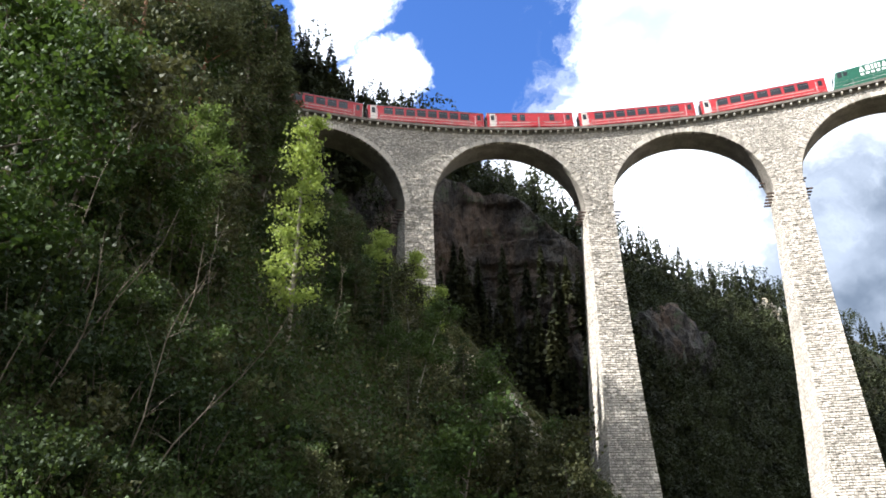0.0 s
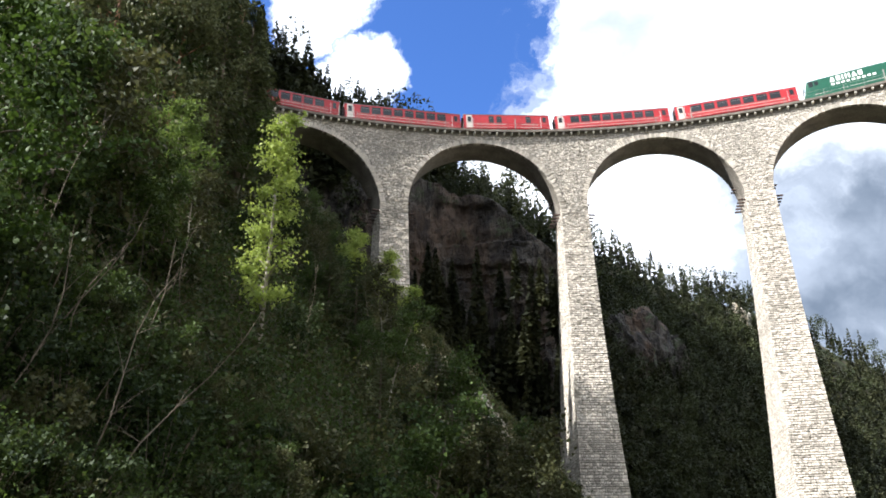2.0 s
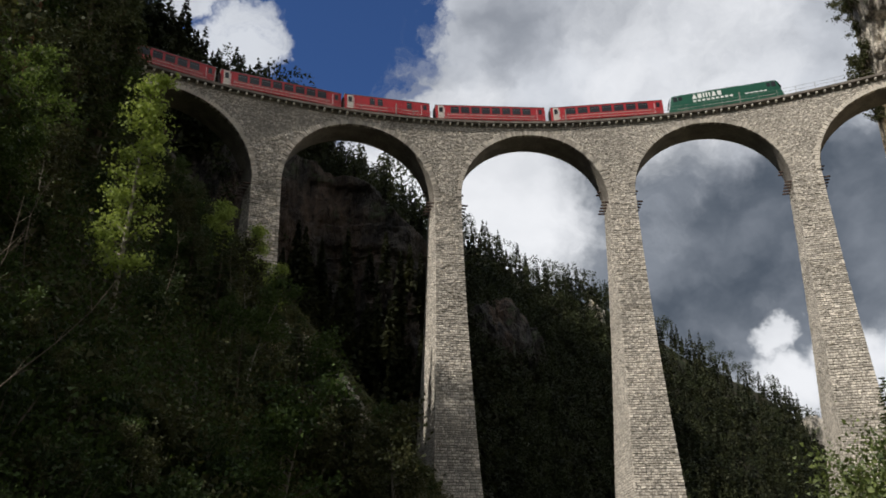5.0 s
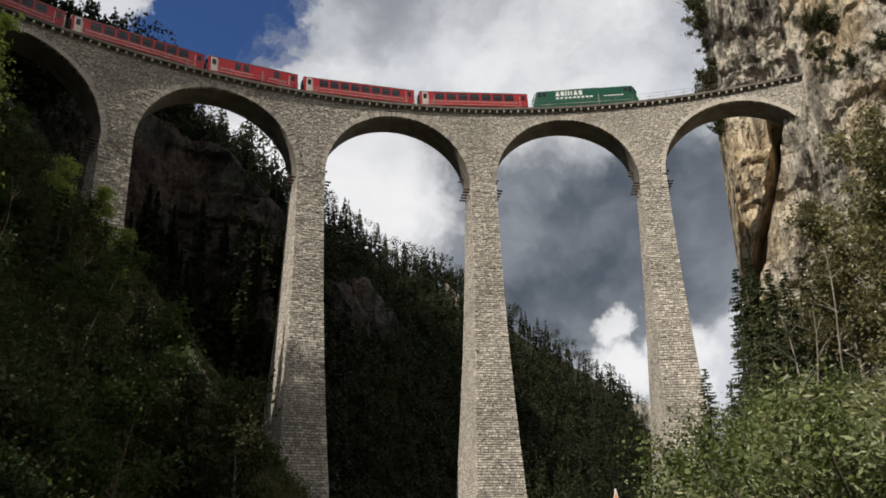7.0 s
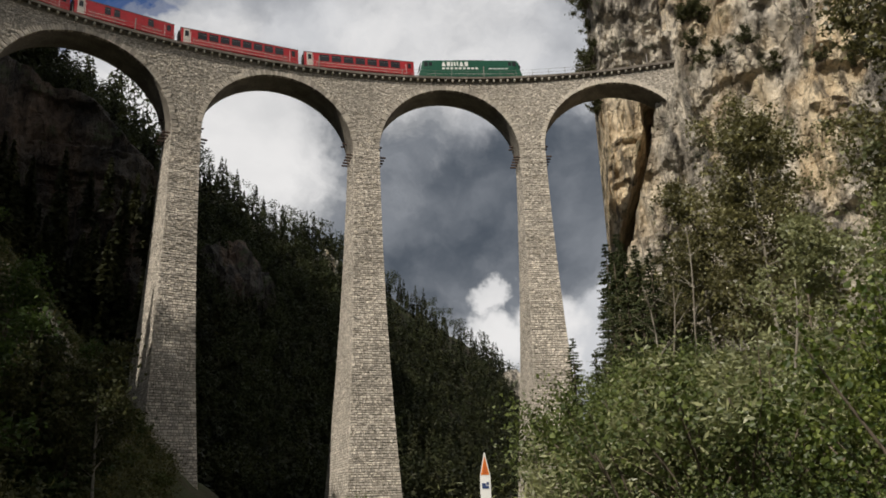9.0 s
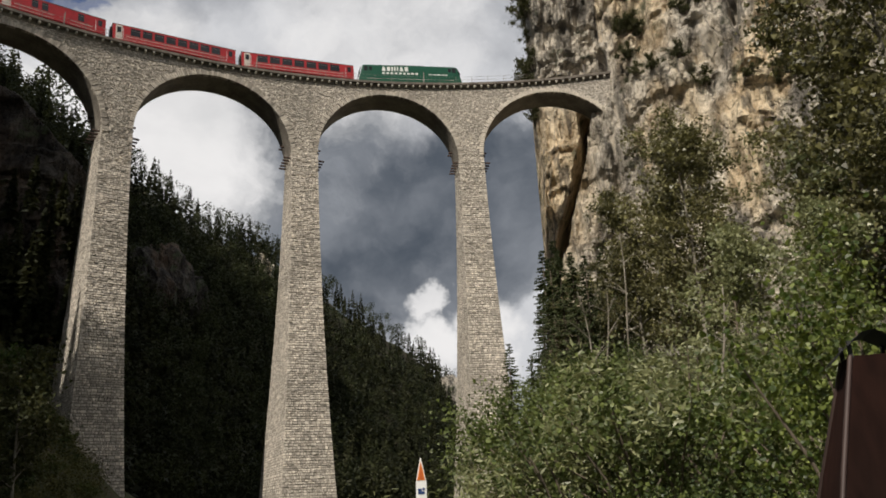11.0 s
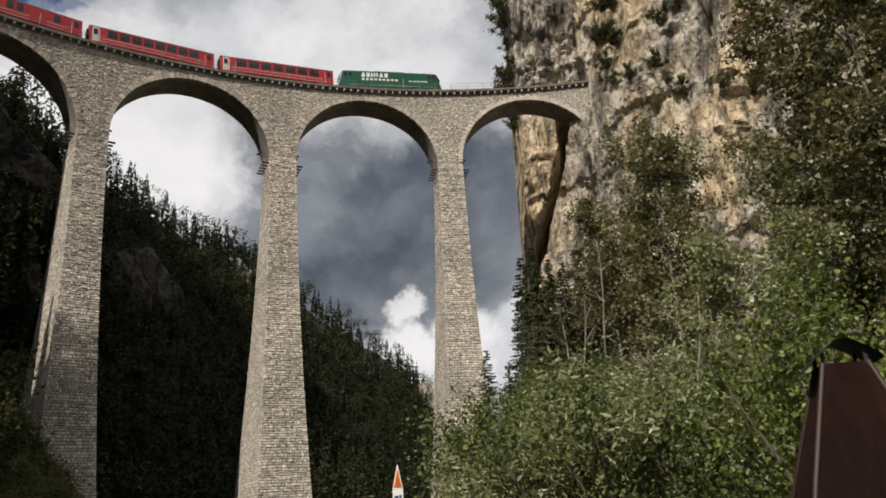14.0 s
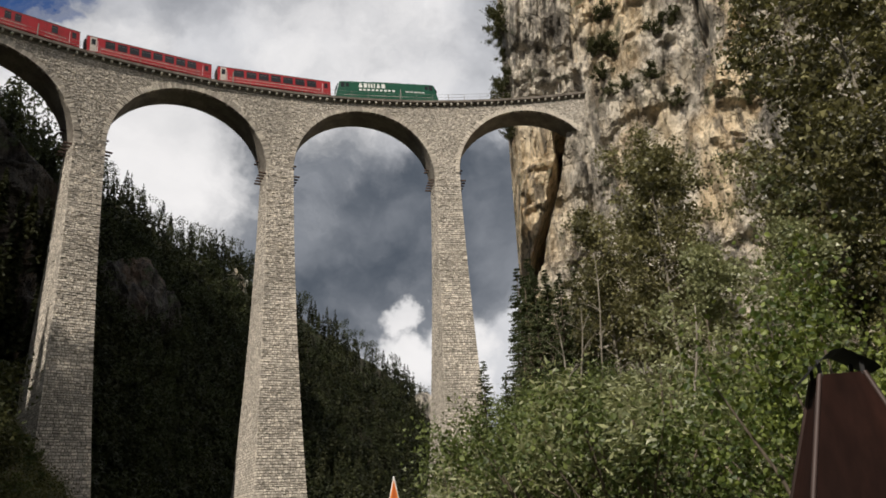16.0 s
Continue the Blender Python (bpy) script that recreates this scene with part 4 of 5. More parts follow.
def plant_left():
    rng = random.Random(21)
    # the pale birch that stands clear of the wood, and its neighbours
    birch = tagged(broadleaf("birch_tree", 11.2, 1.15, 30, 5200, 0.15, LEAF_FRESH, PALE_BARK, 0.22, 24, 0.02, 0.30), "slender sunlit birch with fresh yellow-green leaves", "tree")
    stand(birch, 101.7, 29.5, 1.0, 0.6)
    maple = tagged(broadleaf("maple_tree", 9.5, 3.0, 31, 8000, 0.15, LEAF_MAPLE, BARK, 0.2, 20, 0.04, 0.42, round_leaves), "broad green maple at the wood's edge", "tree")
    stand(maple, 124.6, 16.5, 0.86, 0.0)
    small = tagged(broadleaf("birch_tree", 6.0, 1.3, 32, 4500, 0.15, LEAF_FRESH, PALE_BARK, 0.3, 12, 0.03, 0.3), "small fresh green birch in front of the pier", "tree")
    stand(small, 92.2, 62, 1.15, 0.3)
    stand(small, 90.2, 66, 1.0, 1.3)
    stand(small, 94.6, 58, 1.1, 2.3)
    ash = tagged(broadleaf("ash_tree", 9.0, 2.3, 35, 6500, 0.15, LEAF_LIGHT, PALE_BARK, 0.18, 20, 0.03, 0.36), "light green ash among the dark conifers", "tree")
    stand(ash, 112.8, 25, 0.9, 0.5)
    stand(ash, 109.4, 31, 0.75, 2.5)
    stand(PINES[0], 115.3, 27, 1.0, 0.2)
    stand(PINES[1], 110.5, 36, 1.1, 1.2)
    stand(PINES[0], 120.0, 34, 1.1, 2.2)
    stand(PINES[1], 106.6, 46, 1.15, 3.2)
    for i, (az, r) in enumerate(((129, 15), (126, 16.5), (121.5, 15.5), (118, 17), (115, 16.5), (111.5, 17.5), (108, 18.5), (104, 20), (100, 22), (96.5, 25), (124, 19), (119.5, 20.5), (113, 21))):
        stand(SHRUBS[i % 3], az, r, 0.75, i * 1.7)
    for i in range(70):
        az, r = rng.uniform(92, 133), rng.uniform(13.5, 27)
        stand(SHRUBS[i % 3], az, r, rng.uniform(0.45, 0.8) * (0.8 if r < 17 else 1.1), rng.uniform(0, 6.28))
    for i, (az, r, scale) in enumerate(((118.5, 22, 0.9), (114.5, 23, 0.95), (112.0, 24, 0.65), (110.0, 26, 0.55), (107.5, 28, 0.6), (122.5, 21, 0.8), (117.5, 25, 0.8))):
        stand(BROADS[i % 3], az, r, scale, i * 2.1)
    for az, r, scale in ((84.6, 47, 0.42), (86.4, 44, 0.40), (88.0, 40, 0.42), (90.3, 37, 0.45), (82.6, 52, 0.4), (92.5, 33, 0.4)):
        stand(SPRUCES[1], az, r, scale, az)
    for az, r, scale in ((104.6, 46, 1.2), (103.9, 62, 1.2), (108.0, 50, 1.3), (105.6, 70, 1.3), (106.8, 38, 1.1), (112.5, 44, 1.3)):
        stand(SPRUCES[0], az, r, scale, az)
    spur_shrub = tagged(shrub(2.2, 1.9, 14, 1200, 0.22, LEAF_SPUR), "low light green shrub on the stony spur", "shrub")
    for i in range(120):
        az, r = rng.uniform(76.5, 92), rng.uniform(42, 83)
        if 83 < az < 89 and r > 50 and i % 4:
            continue
        stand(spur_shrub if i % 3 else SHRUBS[1], az, r, rng.uniform(0.35, 0.9), rng.uniform(0, 6.28))
    scree()
    for i in range(34):
        az, r, size = 98 + 0.9 * i + rng.uniform(-0.6, 0.6), rng.uniform(21, 30), rng.uniform(0.30, 0.52)
        if 98 < az < 112:
            r, size = rng.uniform(19, 23), rng.uniform(0.2, 0.3)
        if in_birch_light(az, r, 3.5):
            r, size = 19.5, 0.25
        stand(BROADS[(0, 1, 0)[i % 3]], az, r, size, rng.uniform(0, 6.28))
    for i in range(12):
        stand(BROADS[i % 3], rng.uniform(92, 99), rng.uniform(38, 58), rng.uniform(0.3, 0.5), rng.uniform(0, 6.28))
    for i in range(26):
        stand(SHRUBS[(1, 0, 1)[i % 3]], rng.uniform(77, 92), rng.uniform(30, 74), rng.uniform(0.4, 0.8), rng.uniform(0, 6.28))
    for i in range(16):
        stand(SHRUBS[i % 3], rng.uniform(96.5, 102), rng.uniform(46, 74), rng.uniform(0.8, 1.2), rng.uniform(0, 6.28))
    for i in range(14):
        stand(SHRUBS[i % 3], rng.uniform(77.5, 91), rng.uniform(56, 84), rng.uniform(0.45, 0.9), rng.uniform(0, 6.28))
    for i in range(26):
        az, r, size = rng.uniform(78, 92), rng.uniform(52, 84), rng.uniform(0.3, 1.0)
        stand(BOULDERS[i % 3], az, r, size, rng.uniform(0, 6.28), dz=-0.1)
    for i in range(34):
        stand((SHRUBS + BROADS)[i % 5], rng.uniform(93.5, 102.5), rng.uniform(58, 84), rng.uniform(0.5, 1.0) * (1.0 if i % 5 < 3 else 0.45), rng.uniform(0, 6.28))
    for az, r in ((87.6, 64), (86.4, 62), (85.5, 60), (84.4, 57), (88.8, 66), (83.2, 56)):
        for i in range(6):
            stand(BOULDERS[i % 3], az + rng.gauss(0, 0.7), r + rng.gauss(0, 2.0), rng.uniform(0.35, 1.3), rng.uniform(0, 6.28), dz=-0.15)
    for i in range(22):
        stand(SHRUBS[i % 3], rng.uniform(88, 103.5), rng.uniform(31, 62), rng.uniform(0.5, 0.95), rng.uniform(0, 6.28))
    jobs = [(SPRUCES, 64, 103, 135, 26, 92, (14, 12, 9)), (PINES, 12, 104, 132, 34, 85, (16, 13)), (BROADS, 50, 79, 132, 20, 70, (9, 8, 10)), (SHRUBS, 70, 76, 132, 17, 80, (2.4, 1.9, 3.0)), (SPRUCES, 12, 76, 102, 40, 75, (14, 12, 9))]
    for protos, count, az0, az1, r0, r1, talls in jobs:
        done = tries = 0
        while done < count and tries < count * 14:
            tries += 1
            az, r = rng.uniform(az0, az1), r0 + (r1 - r0) * rng.random() ** 1.25
            i = rng.randrange(len(protos))
            scale = rng.uniform(0.6, 1.25)
            x, y, z = spot(az, r)
            if z < 0.6 or (protos is not SHRUBS and 78 < az < 91 and r > 45 and rng.random() < 0.75):
                continue
            top = elevation(az, r, talls[i] * scale)
            limit = float(np.interp(az, LEFT_AZ, LEFT_EL))
            if r < 36:
                limit = min(limit, 13.5 if 86 < az < 104.5 else 31.0)
            if top > limit + rng.uniform(-1.5, 1.0):
                continue
            # the sun reaches the birch through a gap in the wood
            if protos is not SHRUBS and in_birch_light(az, r):
                continue
            stand(protos[i], az, r, scale, rng.uniform(0, 6.28), rng.uniform(-4, 4) * (2 if protos is BROADS else 1))
            done += 1


def far_brush():
    """The brush further up the slope and on the spur, too much of it to count: joined kind by kind."""
    for proto, places in BRUSH.values():
        me = next(c for c in proto.children if c.name.startswith("crown")).data
        co = np.empty(len(me.vertices) * 3)
        me.vertices.foreach_get("co", co)
        co = co.reshape(-1, 3)
        sides = len(me.polygons[0].vertices)
        idx = np.empty(len(me.loops), dtype=np.int32)
        me.loops.foreach_get("vertex_index", idx)
        pieces = []
        for m in places:
            a = np.array(m)
            pieces.append((co @ a[:3, :3].T + a[:3, 3], idx.reshape(-1, sides)))
        tagged(new("thicket", mesh_of("thicket", *joined(pieces), me.materials[0])), "low brush scattered over the steep slope", "shrubs", kind="stuff")


def stem(points, thick, label="thin bare brown stem leaning out of the undergrowth", bark=BARK):
    pieces = [tube(points, list(np.linspace(thick, thick * 0.3, len(points))), 6)]
    rng = random.Random(round(points[0][0] * 100))
    for i in range(2, len(points) - 1):
        for _ in range(2):
            p = Vector(points[i])
            reach = (Vector(points[-1]) - Vector(points[0])).length * rng.uniform(0.08, 0.2)
            q = p + Vector((rng.uniform(-1, 1), rng.uniform(-1, 1), rng.uniform(0.1, 0.9))).normalized() * reach
            pieces.append(tube([p, (p + q) / 2 + Vector((0, 0, 0.05)), q], [thick * 0.35, thick * 0.25, thick * 0.1], 4))
    o = new("bare_stem", mesh_of("bare_stem", *joined(pieces), bark, True))
    return tagged(o, label, "dead tree")


def plant_bare_stems():
    rng = random.Random(5)
    for az, r, tall, lean in ((116.5, 17, 7, 1.9), (118.2, 16, 6, 1.2), (113.5, 15.5, 6.5, 2.2), (110.3, 16, 6, 2.8), (114.8, 18, 5.5, 1.0), (111.8, 19, 6, 1.6), (104.5, 20, 6.5, -5.0), (119.6, 19, 8, 2.4), (108.0, 24, 7, 0.7), (98.5, 33, 8, 0.3), (94.0, 42, 9, 0.4), (112.4, 21, 6, 1.1)):
        x, y, z = spot(az, r, -0.3)
        a = radians(az - 90)
        right = Vector((math.cos(a), math.sin(a), 0))
        pts = [tuple(Vector((x, y, z)) + right * 0.8 * lean * f ** 1.2 + Vector((0.25 * math.sin(5 * f + az), 0.2 * math.cos(4 * f + az), 0.72 * tall * f))) for f in np.linspace(0, 1, 7)]
        stem(pts, 0.014 + rng.uniform(0, 0.010))


def plant_right():
    rng = random.Random(33)
    talls = [tagged(broadleaf("aspen_tree", 14, 3.0, 50, 10500, 0.165, LEAF_OLIVE, BARK, 0.22, 22, 0.06, 0.42), "open-crowned tree with small dull green leaves", "tree"),
             tagged(broadleaf("aspen_tree", 12, 2.8, 51, 9500, 0.16, LEAF_OLIVE, PALE_BARK, 0.25, 20, 0.08, 0.40), "open-crowned tree with small green leaves", "tree"),
             tagged(broadleaf("willow_tree", 9, 3.0, 52, 9000, 0.15, LEAF_PALE, BARK, 0.15, 20, 0.08, 0.42), "bushy willow with pale grey-green leaves", "tree")]
    bushes = [tagged(shrub(3.0, 2.2, 60, 6500, 0.070, LEAF_LUSH), "dense sunlit green shrub beside the path", "shrub"),
              tagged(shrub(2.6, 2.0, 61, 4600, 0.13, LEAF_PALE, slim_leaves), "sunlit shrub with pale narrow leaves", "shrub"),
              tagged(shrub(2.8, 2.1, 62, 3600, 0.078, LEAF_LUSH, round_leaves), "sunlit lush green shrub", "shrub")]
    hazel = tagged(shrub(3.1, 1.7, 63, 8000, 0.056, LEAF_HAZEL, round_leaves), "bright yellow-green hazel shrub with large leaves", "shrub")
    for i, az, r, scale in ((1, 36, 16, 1.4), (1, 33, 16, 1.4), (1, 40, 17, 1.3), (0, 44, 20, 1.2), (1, 47, 22, 0.95), (2, 38, 15.5, 1.25), (0, 30.5, 15.5, 1.4), (2, 42, 15, 1.15)):
        stand(bushes[i], az, r, scale, az)
    stand(bushes[0], 63.6, 72, 0.9, 1.0)
    stand(bushes[0], 62.4, 70, 0.7, 2.0)
    for az, r, scale in ((31.5, 10.2, 0.72), (28.0, 9.8, 0.70), (34.8, 11, 0.72), (38.0, 11.5, 0.66)):
        stand(bushes[0], az, r, scale, az * 2)
    stand(hazel, 22.5, 12.4, 1.6, 0.4)
    stand(hazel, 25.6, 15.5, 1.25, 2.4)
    stand(hazel, 17.0, 12.4, 1.5, 4.4)
    jobs = [(talls, 18, 2, 46, 20, 58, (14, 12, 9)), (bushes, 40, 2, 50, 14, 36, (3.0, 2.6, 2.8))]
    for protos, count, az0, az1, r0, r1, heights in jobs:
        done = tries = 0
        while done < count and tries < count * 15:
            tries += 1
            az, r = rng.uniform(az0, az1), r0 + (r1 - r0) * rng.random() ** 1.1
            i = rng.randrange(3)
            scale = rng.uniform(0.7, 1.3)
            top = elevation(az, r, heights[i] * scale)
            limit = float(np.interp(az, RIGHT_AZ, RIGHT_EL)) 
            if top > limit + rng.uniform(-1.5, 0.5) or (protos is bushes and top > 11.5) or (r < 17 and top > 8):
                continue
            stand(protos[i], az, r, scale, rng.uniform(0, 6.28), rng.uniform(-4, 4))
            done += 1
    for az, r, i, scale in ((21.5, 30, 0, 1.25), (18.0, 27, 1, 1.3), (15.5, 31, 0, 1.3), (22.6, 38, 0, 1.25), (33.2, 36, 0, 0.98), (35.0, 38, 0, 0.98), (37.6, 38, 1, 0.92), (12.5, 25, 1, 1.2), (39.3, 42, 1, 0.7), (25.5, 24, 2, 0.75), (31.5, 25, 2, 0.75), (42.5, 52, 1, 0.75)):
        stand(talls[i], az, r, scale, az * 3.1)
    dark = [tagged(spruce(13, 1.9, 70, 46, 6), "dark spruce in front of the cliff", "tree")]
    for az, r, scale in ((44.5, 62, 1.15), (43.6, 58, 1.05), (44.9, 66, 0.95), (47.6, 44, 0.64), (46.0, 48, 0.5), (46.6, 50, 0.42), (42.4, 44, 0.72), (41.4, 40, 0.62), (43.3, 47, 0.8), (40.2, 43, 0.66), (39.2, 39, 0.55), (44.0, 52, 0.9), (37.8, 44, 0.75)):
        stand(dark[0], az, r, scale, az)
    for az, r, tall, lean in ((41.3, 30, 5.5, -0.7), (40.6, 31, 5.5, 0.5), (38.8, 33, 8, 0.2), (33.0, 22, 5, 0.8), (21.5, 30, 15, -1.5)):
        x, y, z = spot(az, r, -0.3)
        pts = [(x + lean * f * f, y + 0.12 * math.sin(6 * f), z + tall * f) for f in np.linspace(0, 1, 7)]
        stem(pts, 0.06, "bare pale dead stem among the green trees", PALE_BARK)


def far_woods():
    """The woods on the far ridge and above the line: many small trees, too far to count."""
    rng = np.random.default_rng(77)
    cones, balls = [], []

    def cone(x, y, z, tall, wide, n=100):
        f = rng.uniform(0.05, 1.0, n) ** 0.85
        w = rng.uniform(0, 2 * math.pi, n)
        reach = wide * (1 - f) ** 0.8 * rng.uniform(0.5, 1.1, n) + 0.1
        d = np.stack([np.cos(w), np.sin(w), np.zeros(n)], 1)
        centre = d * (reach * 0.55)[:, None] + np.stack([np.full(n, x), np.full(n, y), z + tall * f], 1)
        axis = unit(d + np.stack([np.zeros(n), np.zeros(n), rng.uniform(-0.9, 0.1, n)], 1))
        side = unit(np.cross(axis, unit(rng.normal(size=(n, 3)))))
        cones.append(rhombs(centre, axis, side, reach * 0.62 + 0.30, reach * 0.42 + 0.26))

    def ball(x, y, z, tall, wide, n=300):
        lobes = rng.normal(size=(7, 3)) * np.array([wide * 0.5, wide * 0.5, tall * 0.18]) + np.array([x, y, z + tall * 0.62])
        pts = lobes[rng.integers(0, 7, n)] + unit(rng.normal(size=(n, 3))) * (wide * 0.46 * rng.random(n) ** 0.4)[:, None]
        balls.append(loose_leaves(pts, wide * 0.14, rng))

    limit = lambda az: np.interp(az, [46, 50, 51.6, 52, 53.4, 54.9, 57, 59.1, 61.5, 65.2, 66.9, 69.8, 71.9, 75, 79.7, 82.3, 85, 88, 90.4, 94, 97, 101, 103.4, 106], [5, 6.5, 7.6, 9.2, 11.7, 11.8, 13.4, 14.9, 16.3, 19.5, 20.3, 20.9, 22.3, 24.2, 26.7, 29, 29.5, 32.4, 34.4, 34.7, 35.2, 39.2, 41, 50])
    done = 0
    for _ in range(22000):
        if done > 3600:
            break
        az = rng.uniform(45, 104)
        crest = float(np.interp(az, RIDGE_AZ, RIDGE_R))
        r = rng.uniform(max(crest * 0.55, 104), crest * 1.04)
        x, y, z = spot(az, r)
        if z < 3 and rng.random() < 0.6:
            continue
        if 79 < az < 100 and 106 < r < 128 and z < 62 and rng.random() < 0.85:
            continue
        tall = rng.uniform(9, 17) * (1.0 if r > 130 else 0.75)
        if math.degrees(math.atan2(z + tall - EYE, r)) > limit(az) - rng.uniform(0.0, 2.0):
            continue
        leafy_here = rng.random() < (0.4 if 62 < az < 76 else 0.14)
        ball(x, y, z, tall * 0.85, tall * 0.30) if leafy_here else cone(x, y, z, tall, tall * 0.20)
        done += 1
    # the trees along the skyline and on the crag
    for az in np.arange(46, 103, 0.30):
        crest = float(np.interp(az, RIDGE_AZ, RIDGE_R))
        r = crest * rng.uniform(0.96, 1.02)
        x, y, z = spot(az, r)
        tall = EYE + r * math.tan(radians(float(limit(az)) + 0.6 - 1.4 * rng.random() ** 1.3)) - z
        if tall > 3:
            tall = min(tall, 19)
            ball(x, y, z, tall, tall * 0.30) if rng.random() < (0.6 if 63 < az < 92 else 0.2) else cone(x, y, z, tall, tall * 0.21, 160)
    for _ in range(120):
        az, r = rng.uniform(77, 92), rng.uniform(103, 109)
        x, y, z = spot(az, r)
        z = max(z, 18 + 20 * rng.random() ** 1.4)
        tall = rng.uniform(6, 12)
        cone(x, y, z, tall, tall * 0.17, 260)
    for _ in range(130):
        az = rng.uniform(77, 100)
        z = float(np.interp(az, CRAG_AZ, CRAG_TOP)) + rng.uniform(-1.5, 1)
        r = 112 + 0.22 * (z - 30) + rng.uniform(0, 6)
        tall = rng.uniform(2.5, 6)
        x, y = r * math.cos(radians(az)), r * math.sin(radians(az))
        ball(x, y, z, tall, tall * 0.4) if rng.random() < 0.7 else cone(x, y, z, tall * 1.3, tall * 0.25)
    for _ in range(700):
        az, r = rng.uniform(100, 134), rng.uniform(84, 230)
        x, y, z = spot(az, r)
        if math.hypot(x - CX, y - CY) < RADIUS + DEPTH + 5 and az < 108:
            continue
        tall = rng.uniform(9, 16)
        if math.degrees(math.atan2(z + tall - EYE, r)) > limit(az):
            continue
        cone(x, y, z, tall, tall * 0.17, 170)
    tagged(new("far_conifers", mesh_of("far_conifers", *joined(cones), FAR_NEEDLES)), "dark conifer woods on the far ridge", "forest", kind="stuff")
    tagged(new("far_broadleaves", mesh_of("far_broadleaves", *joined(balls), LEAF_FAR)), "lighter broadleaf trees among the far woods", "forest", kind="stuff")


def undergrowth():
    """Low herbs and saplings that cover the slope and the bank."""
    rng = np.random.default_rng(12)
    for label, count, az0, az1, r0, r1, size, mat in (("low green and brown undergrowth on the shaded slope", 6000, 76, 134, 21, 84, 0.20, LEAF_DULL), ("grass tufts and herbs on the open spur", 5500, 76, 94, 22, 86, 0.17, LEAF_TUFT), ("low herbs under the trees", 4500, 90, 120, 18, 46, 0.15, LEAF_GREEN), ("fine low herbs at the foot of the wood", 4200, 92, 136, 9.5, 23, 0.085, LEAF_GREEN), ("low leafy undergrowth on the sunny bank", 2500, 0, 50, 8, 50, 0.09, LEAF_LUSH)):
        points = []
        for _ in range(count):
            az, r = rng.uniform(az0, az1), r0 + (r1 - r0) * rng.random() ** 1.2
            if abs(az + 0.08 * (r - 65) - 86.2) < 2.2 and 49 < r < 80 and rng.random() < 0.75:
                continue
            x, y, z = spot(az, r)
            n = rng.integers(10, 24)
            points.append(rng.normal(size=(n, 3)) * np.array([0.4, 0.4, 0.28]) * (0.45 + 5 * size) + np.array([x, y, z + 0.1 + 2 * size]))
        tagged(new("undergrowth", mesh_of("undergrowth", *loose_leaves(np.concatenate(points), size, rng, 0.0), mat)), label, "plants", kind="stuff")


def plant_cliff():
    """Scrub that clings to ledges of the cliff, and the trees at its upper edge."""
    rng = random.Random(9)
    scrub = tagged(shrub(2.2, 1.6, 90, 2600, 0.17, LEAF_DULL), "dark scrub clinging to a ledge of the cliff", "shrub")
    first = True
    spots = [(44.15 - 0.25 * rng.random(), z) for z in (66, 69, 72, 75, 78, 81, 84, 87, 90)] + [(rng.uniform(12, 37), rng.uniform(48, 88)) for _ in range(24)]
    spots += [(36.2 - 0.5 * rng.random(), rng.uniform(56, 72)) for _ in range(7)]
    for az, z in spots:
        r = cliff_reach(az, z) - 0.3
        scale = rng.uniform(0.7, 1.6) * (1.7 if az > 43 else 1.0)
        m = Matrix.Translation((r * math.cos(radians(az)), r * math.sin(radians(az)), z)) @ Matrix.Rotation(rng.uniform(0, 6.28), 4, "Z") @ Matrix.Diagonal((scale, scale, scale, 1))
        if first:
            scrub.matrix_basis, first = m, False
        else:
            keep = scrub.scale.copy()
            scrub.scale = (1, 1, 1)
            copy_thing(scrub, m)
            scrub.scale = keep


plant_left()
plant_cliff()
undergrowth()
plant_bare_stems()
plant_right()
far_brush()
far_woods()


# ---- by the path ----
BROWN = mottled("rusty_brown_metal", (0.010, 0.005, 0.004), (0.028, 0.011, 0.008), 3.0, 0.9, 0.25, 0.006, 9.0, stretch=(1, 1, 0.2))
next(node for node in BROWN.node_tree.nodes if node.type == "BSDF_PRINCIPLED").inputs["Specular IOR Level"].default_value = 0.08
ORANGE = plain("orange_sign", (0.75, 0.20, 0.02), 0.5, dirt=0.2)
BLUE = plain("dark_blue_sign", (0.02, 0.05, 0.16), 0.5)


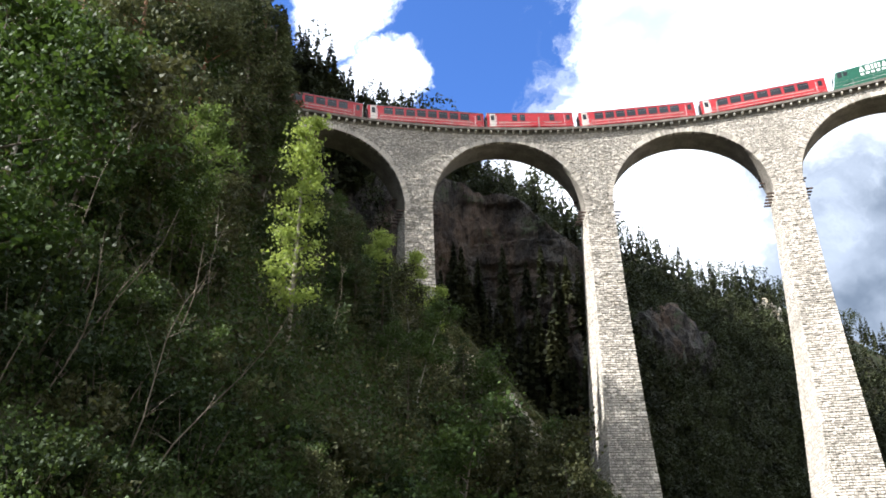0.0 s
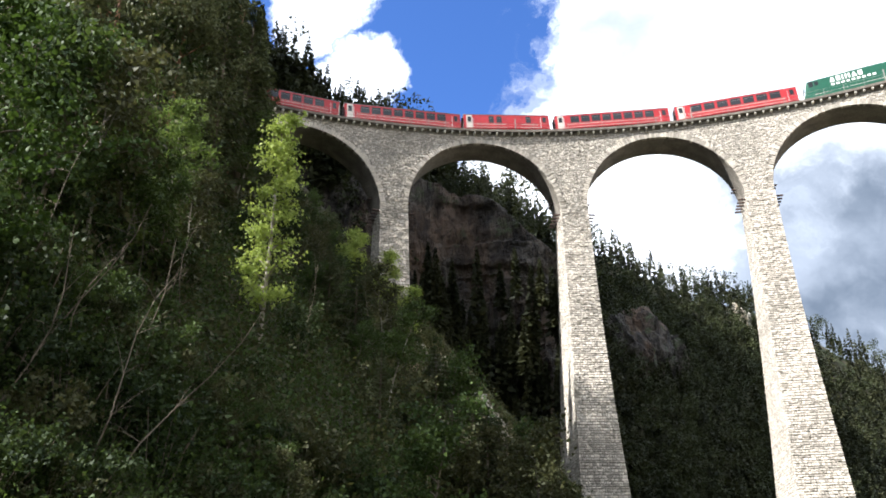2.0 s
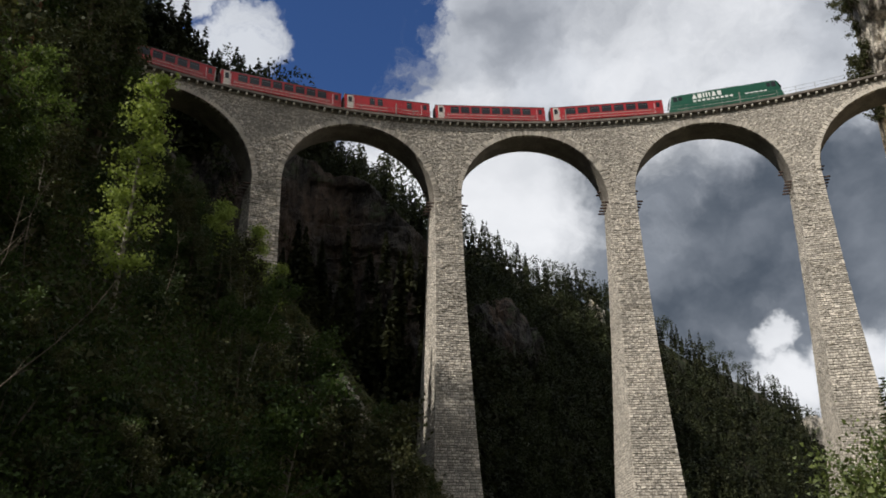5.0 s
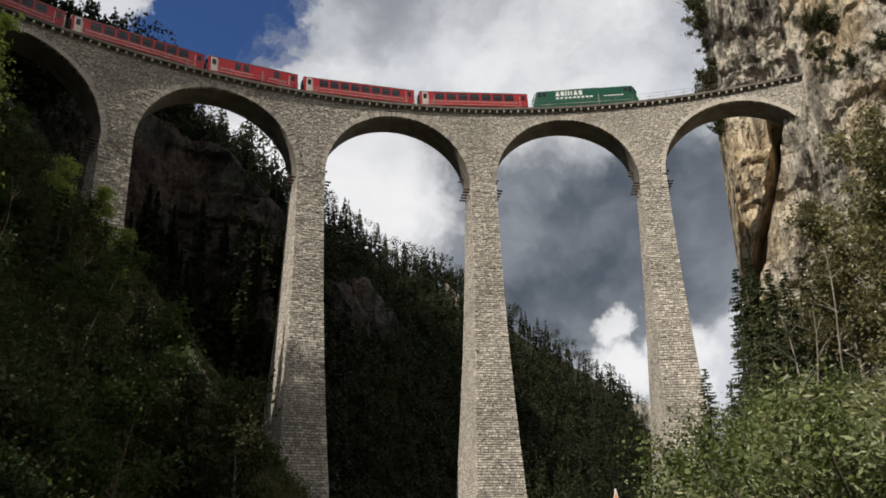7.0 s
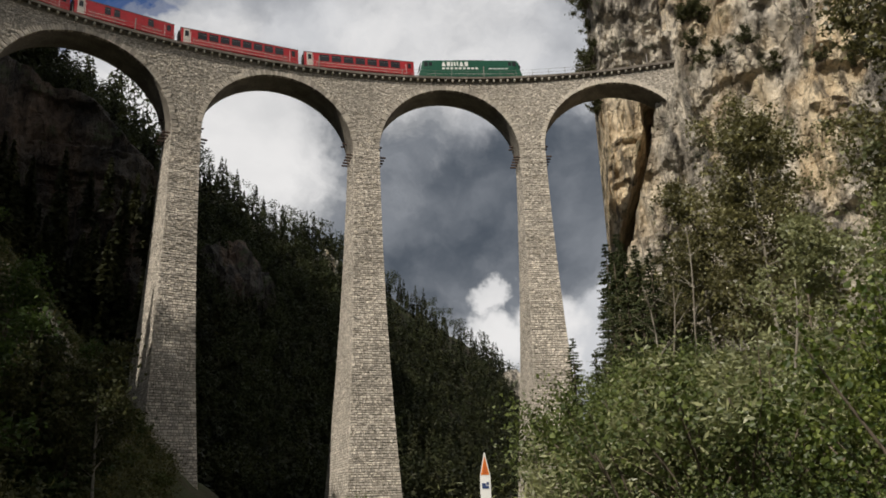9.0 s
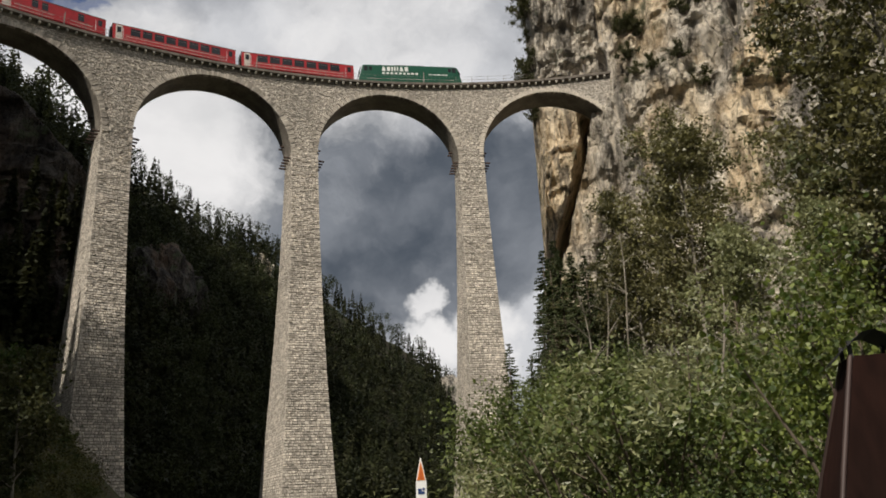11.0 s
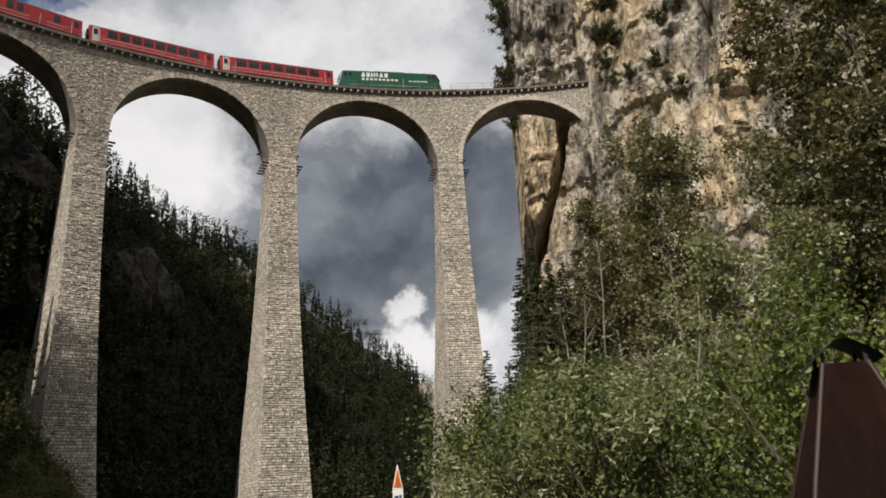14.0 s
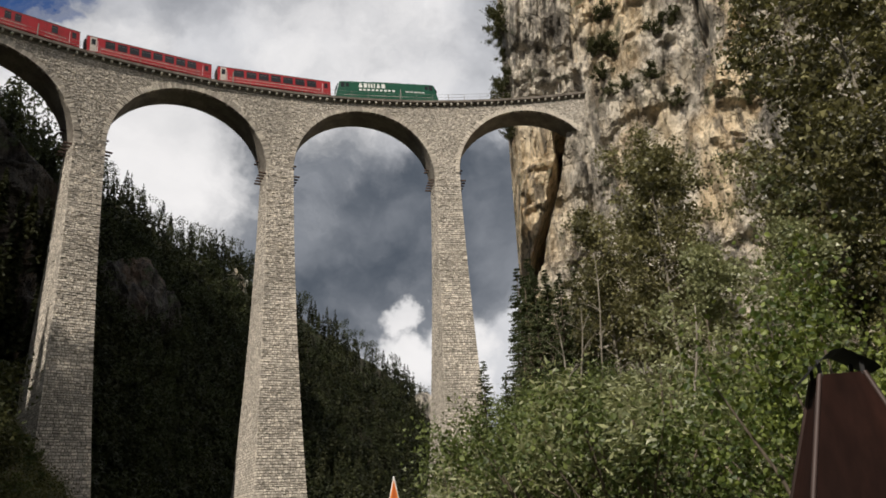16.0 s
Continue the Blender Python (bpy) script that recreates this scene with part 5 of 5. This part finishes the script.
def marker_post(x, y, facing):
    """A white pointed marker with an orange triangle and a small panel."""
    post = new("marker_post")
    g = height(x, y)
    half, top, shoulder, thick = 0.068, 2.17 - g, 1.87 - g, 0.05
    bm = bmesh.new()
    outline = [(-half * 1.15, -0.1), (half * 1.15, -0.1), (half, shoulder), (0.006, top), (-0.006, top), (-half, shoulder)]
    front = [bm.verts.new((a, -thick, b)) for a, b in outline]
    back = [bm.verts.new((a, thick, b)) for a, b in outline]
    bm.faces.new(front)
    bm.faces.new(back[::-1])
    for i in range(len(outline)):
        j = (i + 1) % len(outline)
        bm.faces.new((front[i], back[i], back[j], front[j]))
    part("body", bm_mesh("body", bm, WHITE), post)
    bm = bmesh.new()
    tri = [(-half * 0.78, shoulder + 0.02), (half * 0.78, shoulder + 0.02), (0, top - 0.045)]
    a = [bm.verts.new((p, -thick - 0.006, q)) for p, q in tri]
    b = [bm.verts.new((p, -thick, q)) for p, q in tri]
    bm.faces.new(a)
    for i in range(3):
        bm.faces.new((a[i], b[i], b[(i + 1) % 3], a[(i + 1) % 3]))
    part("triangle", bm_mesh("triangle", bm, ORANGE), post, "orange triangle")
    bm = bmesh.new()
    tri = [(-half * 0.40, shoulder + 0.035), (half * 0.40, shoulder + 0.035), (0, top - 0.10)]
    a = [bm.verts.new((p, -thick - 0.010, q)) for p, q in tri]
    bm.faces.new(a)
    part("stripe", bm_mesh("stripe", bm, plain("dark_orange_sign", (0.50, 0.10, 0.015), 0.5)), post)
    for w, dx, dz in ((0.05, -0.02, -0.10), (0.085, 0.0, -0.135), (0.03, 0.03, -0.09)):
        bar = part("dark_bar", box_mesh("dark_bar", (w, 0.008, 0.03), BLUE), post)
        bar.location = (dx, -thick - 0.004, shoulder + dz)
    part("rod", mesh_of("rod", *tube([(0, 0, top - 0.02), (0, 0, top + 0.16)], [0.004, 0.002], 5), BLACK), post)
    post.matrix_basis = Matrix.Translation((x, y, g)) @ Matrix.Rotation(radians(facing), 4, "Z")
    return tagged(post, "white pointed marker post with an orange triangle", "marker post")


marker_post(10.5 * math.cos(radians(54.45)), 10.5 * math.sin(radians(54.45)), -35.5)


def fireplace_chimney():
    """A brown sheet-metal fireplace chimney close to the path: a box, a tapering flue and a bent black hood."""
    pillar = new("fireplace_chimney")
    bm = bmesh.new()
    profile = [(0.36, 0.0), (0.36, 0.78), (0.142, 1.59), (0.055, 1.885)]
    rows = []
    for w, z in profile:
        rows.append([bm.verts.new((sx * w, sy * w, z)) for sx, sy in ((-1, -1), (1, -1), (1, 1), (-1, 1))])
    for a, b in zip(rows, rows[1:]):
        for i in range(4):
            bm.faces.new((a[i], a[(i + 1) % 4], b[(i + 1) % 4], b[i]))
    bm.faces.new(rows[-1])
    bm.faces.new(rows[0][::-1])
    part("body", bm_mesh("body", bm, BROWN), pillar)
    edge = plain("worn_edge", (0.06, 0.035, 0.03), 0.6, dirt=0.8)
    for sx, sy in ((-1, -1), (1, -1), (1, 1), (-1, 1)):
        part("corner_strip", mesh_of("corner_strip", *tube([(sx * w, sy * w, z) for w, z in profile], [0.007] * 4, 6), edge, True), pillar)
    bm = bmesh.new()
    bent = ((-0.098, 1.872), (-0.08, 1.892), (-0.02, 1.943), (0.01, 1.947), (0.078, 1.905), (0.092, 1.888))
    a = [bm.verts.new((x, -0.08, z)) for x, z in bent]
    b = [bm.verts.new((x, 0.08, z)) for x, z in bent]
    for i in range(5):
        bm.faces.new((a[i], a[i + 1], b[i + 1], b[i]))
    bmesh.ops.solidify(bm, geom=list(bm.faces), thickness=0.006)
    part("hood", bm_mesh("hood", bm, BLACK), pillar, "bent black metal hood")
    for sx in (-1, 1):
        for sy in (-1, 1):
            o = part("strut", box_mesh("strut", (0.010, 0.010, 0.05), BLACK), pillar)
            o.location = (sx * 0.052, sy * 0.052, 1.90)
    az = radians(23.65)
    pillar.matrix_basis = Matrix.Translation((2.35 * math.cos(az), 2.35 * math.sin(az), 0.035)) @ Matrix.Rotation(radians(-52.9), 4, "Z")
    return tagged(pillar, "dark brown tapering metal chimney with a bent black hood", "chimney")


fireplace_chimney()
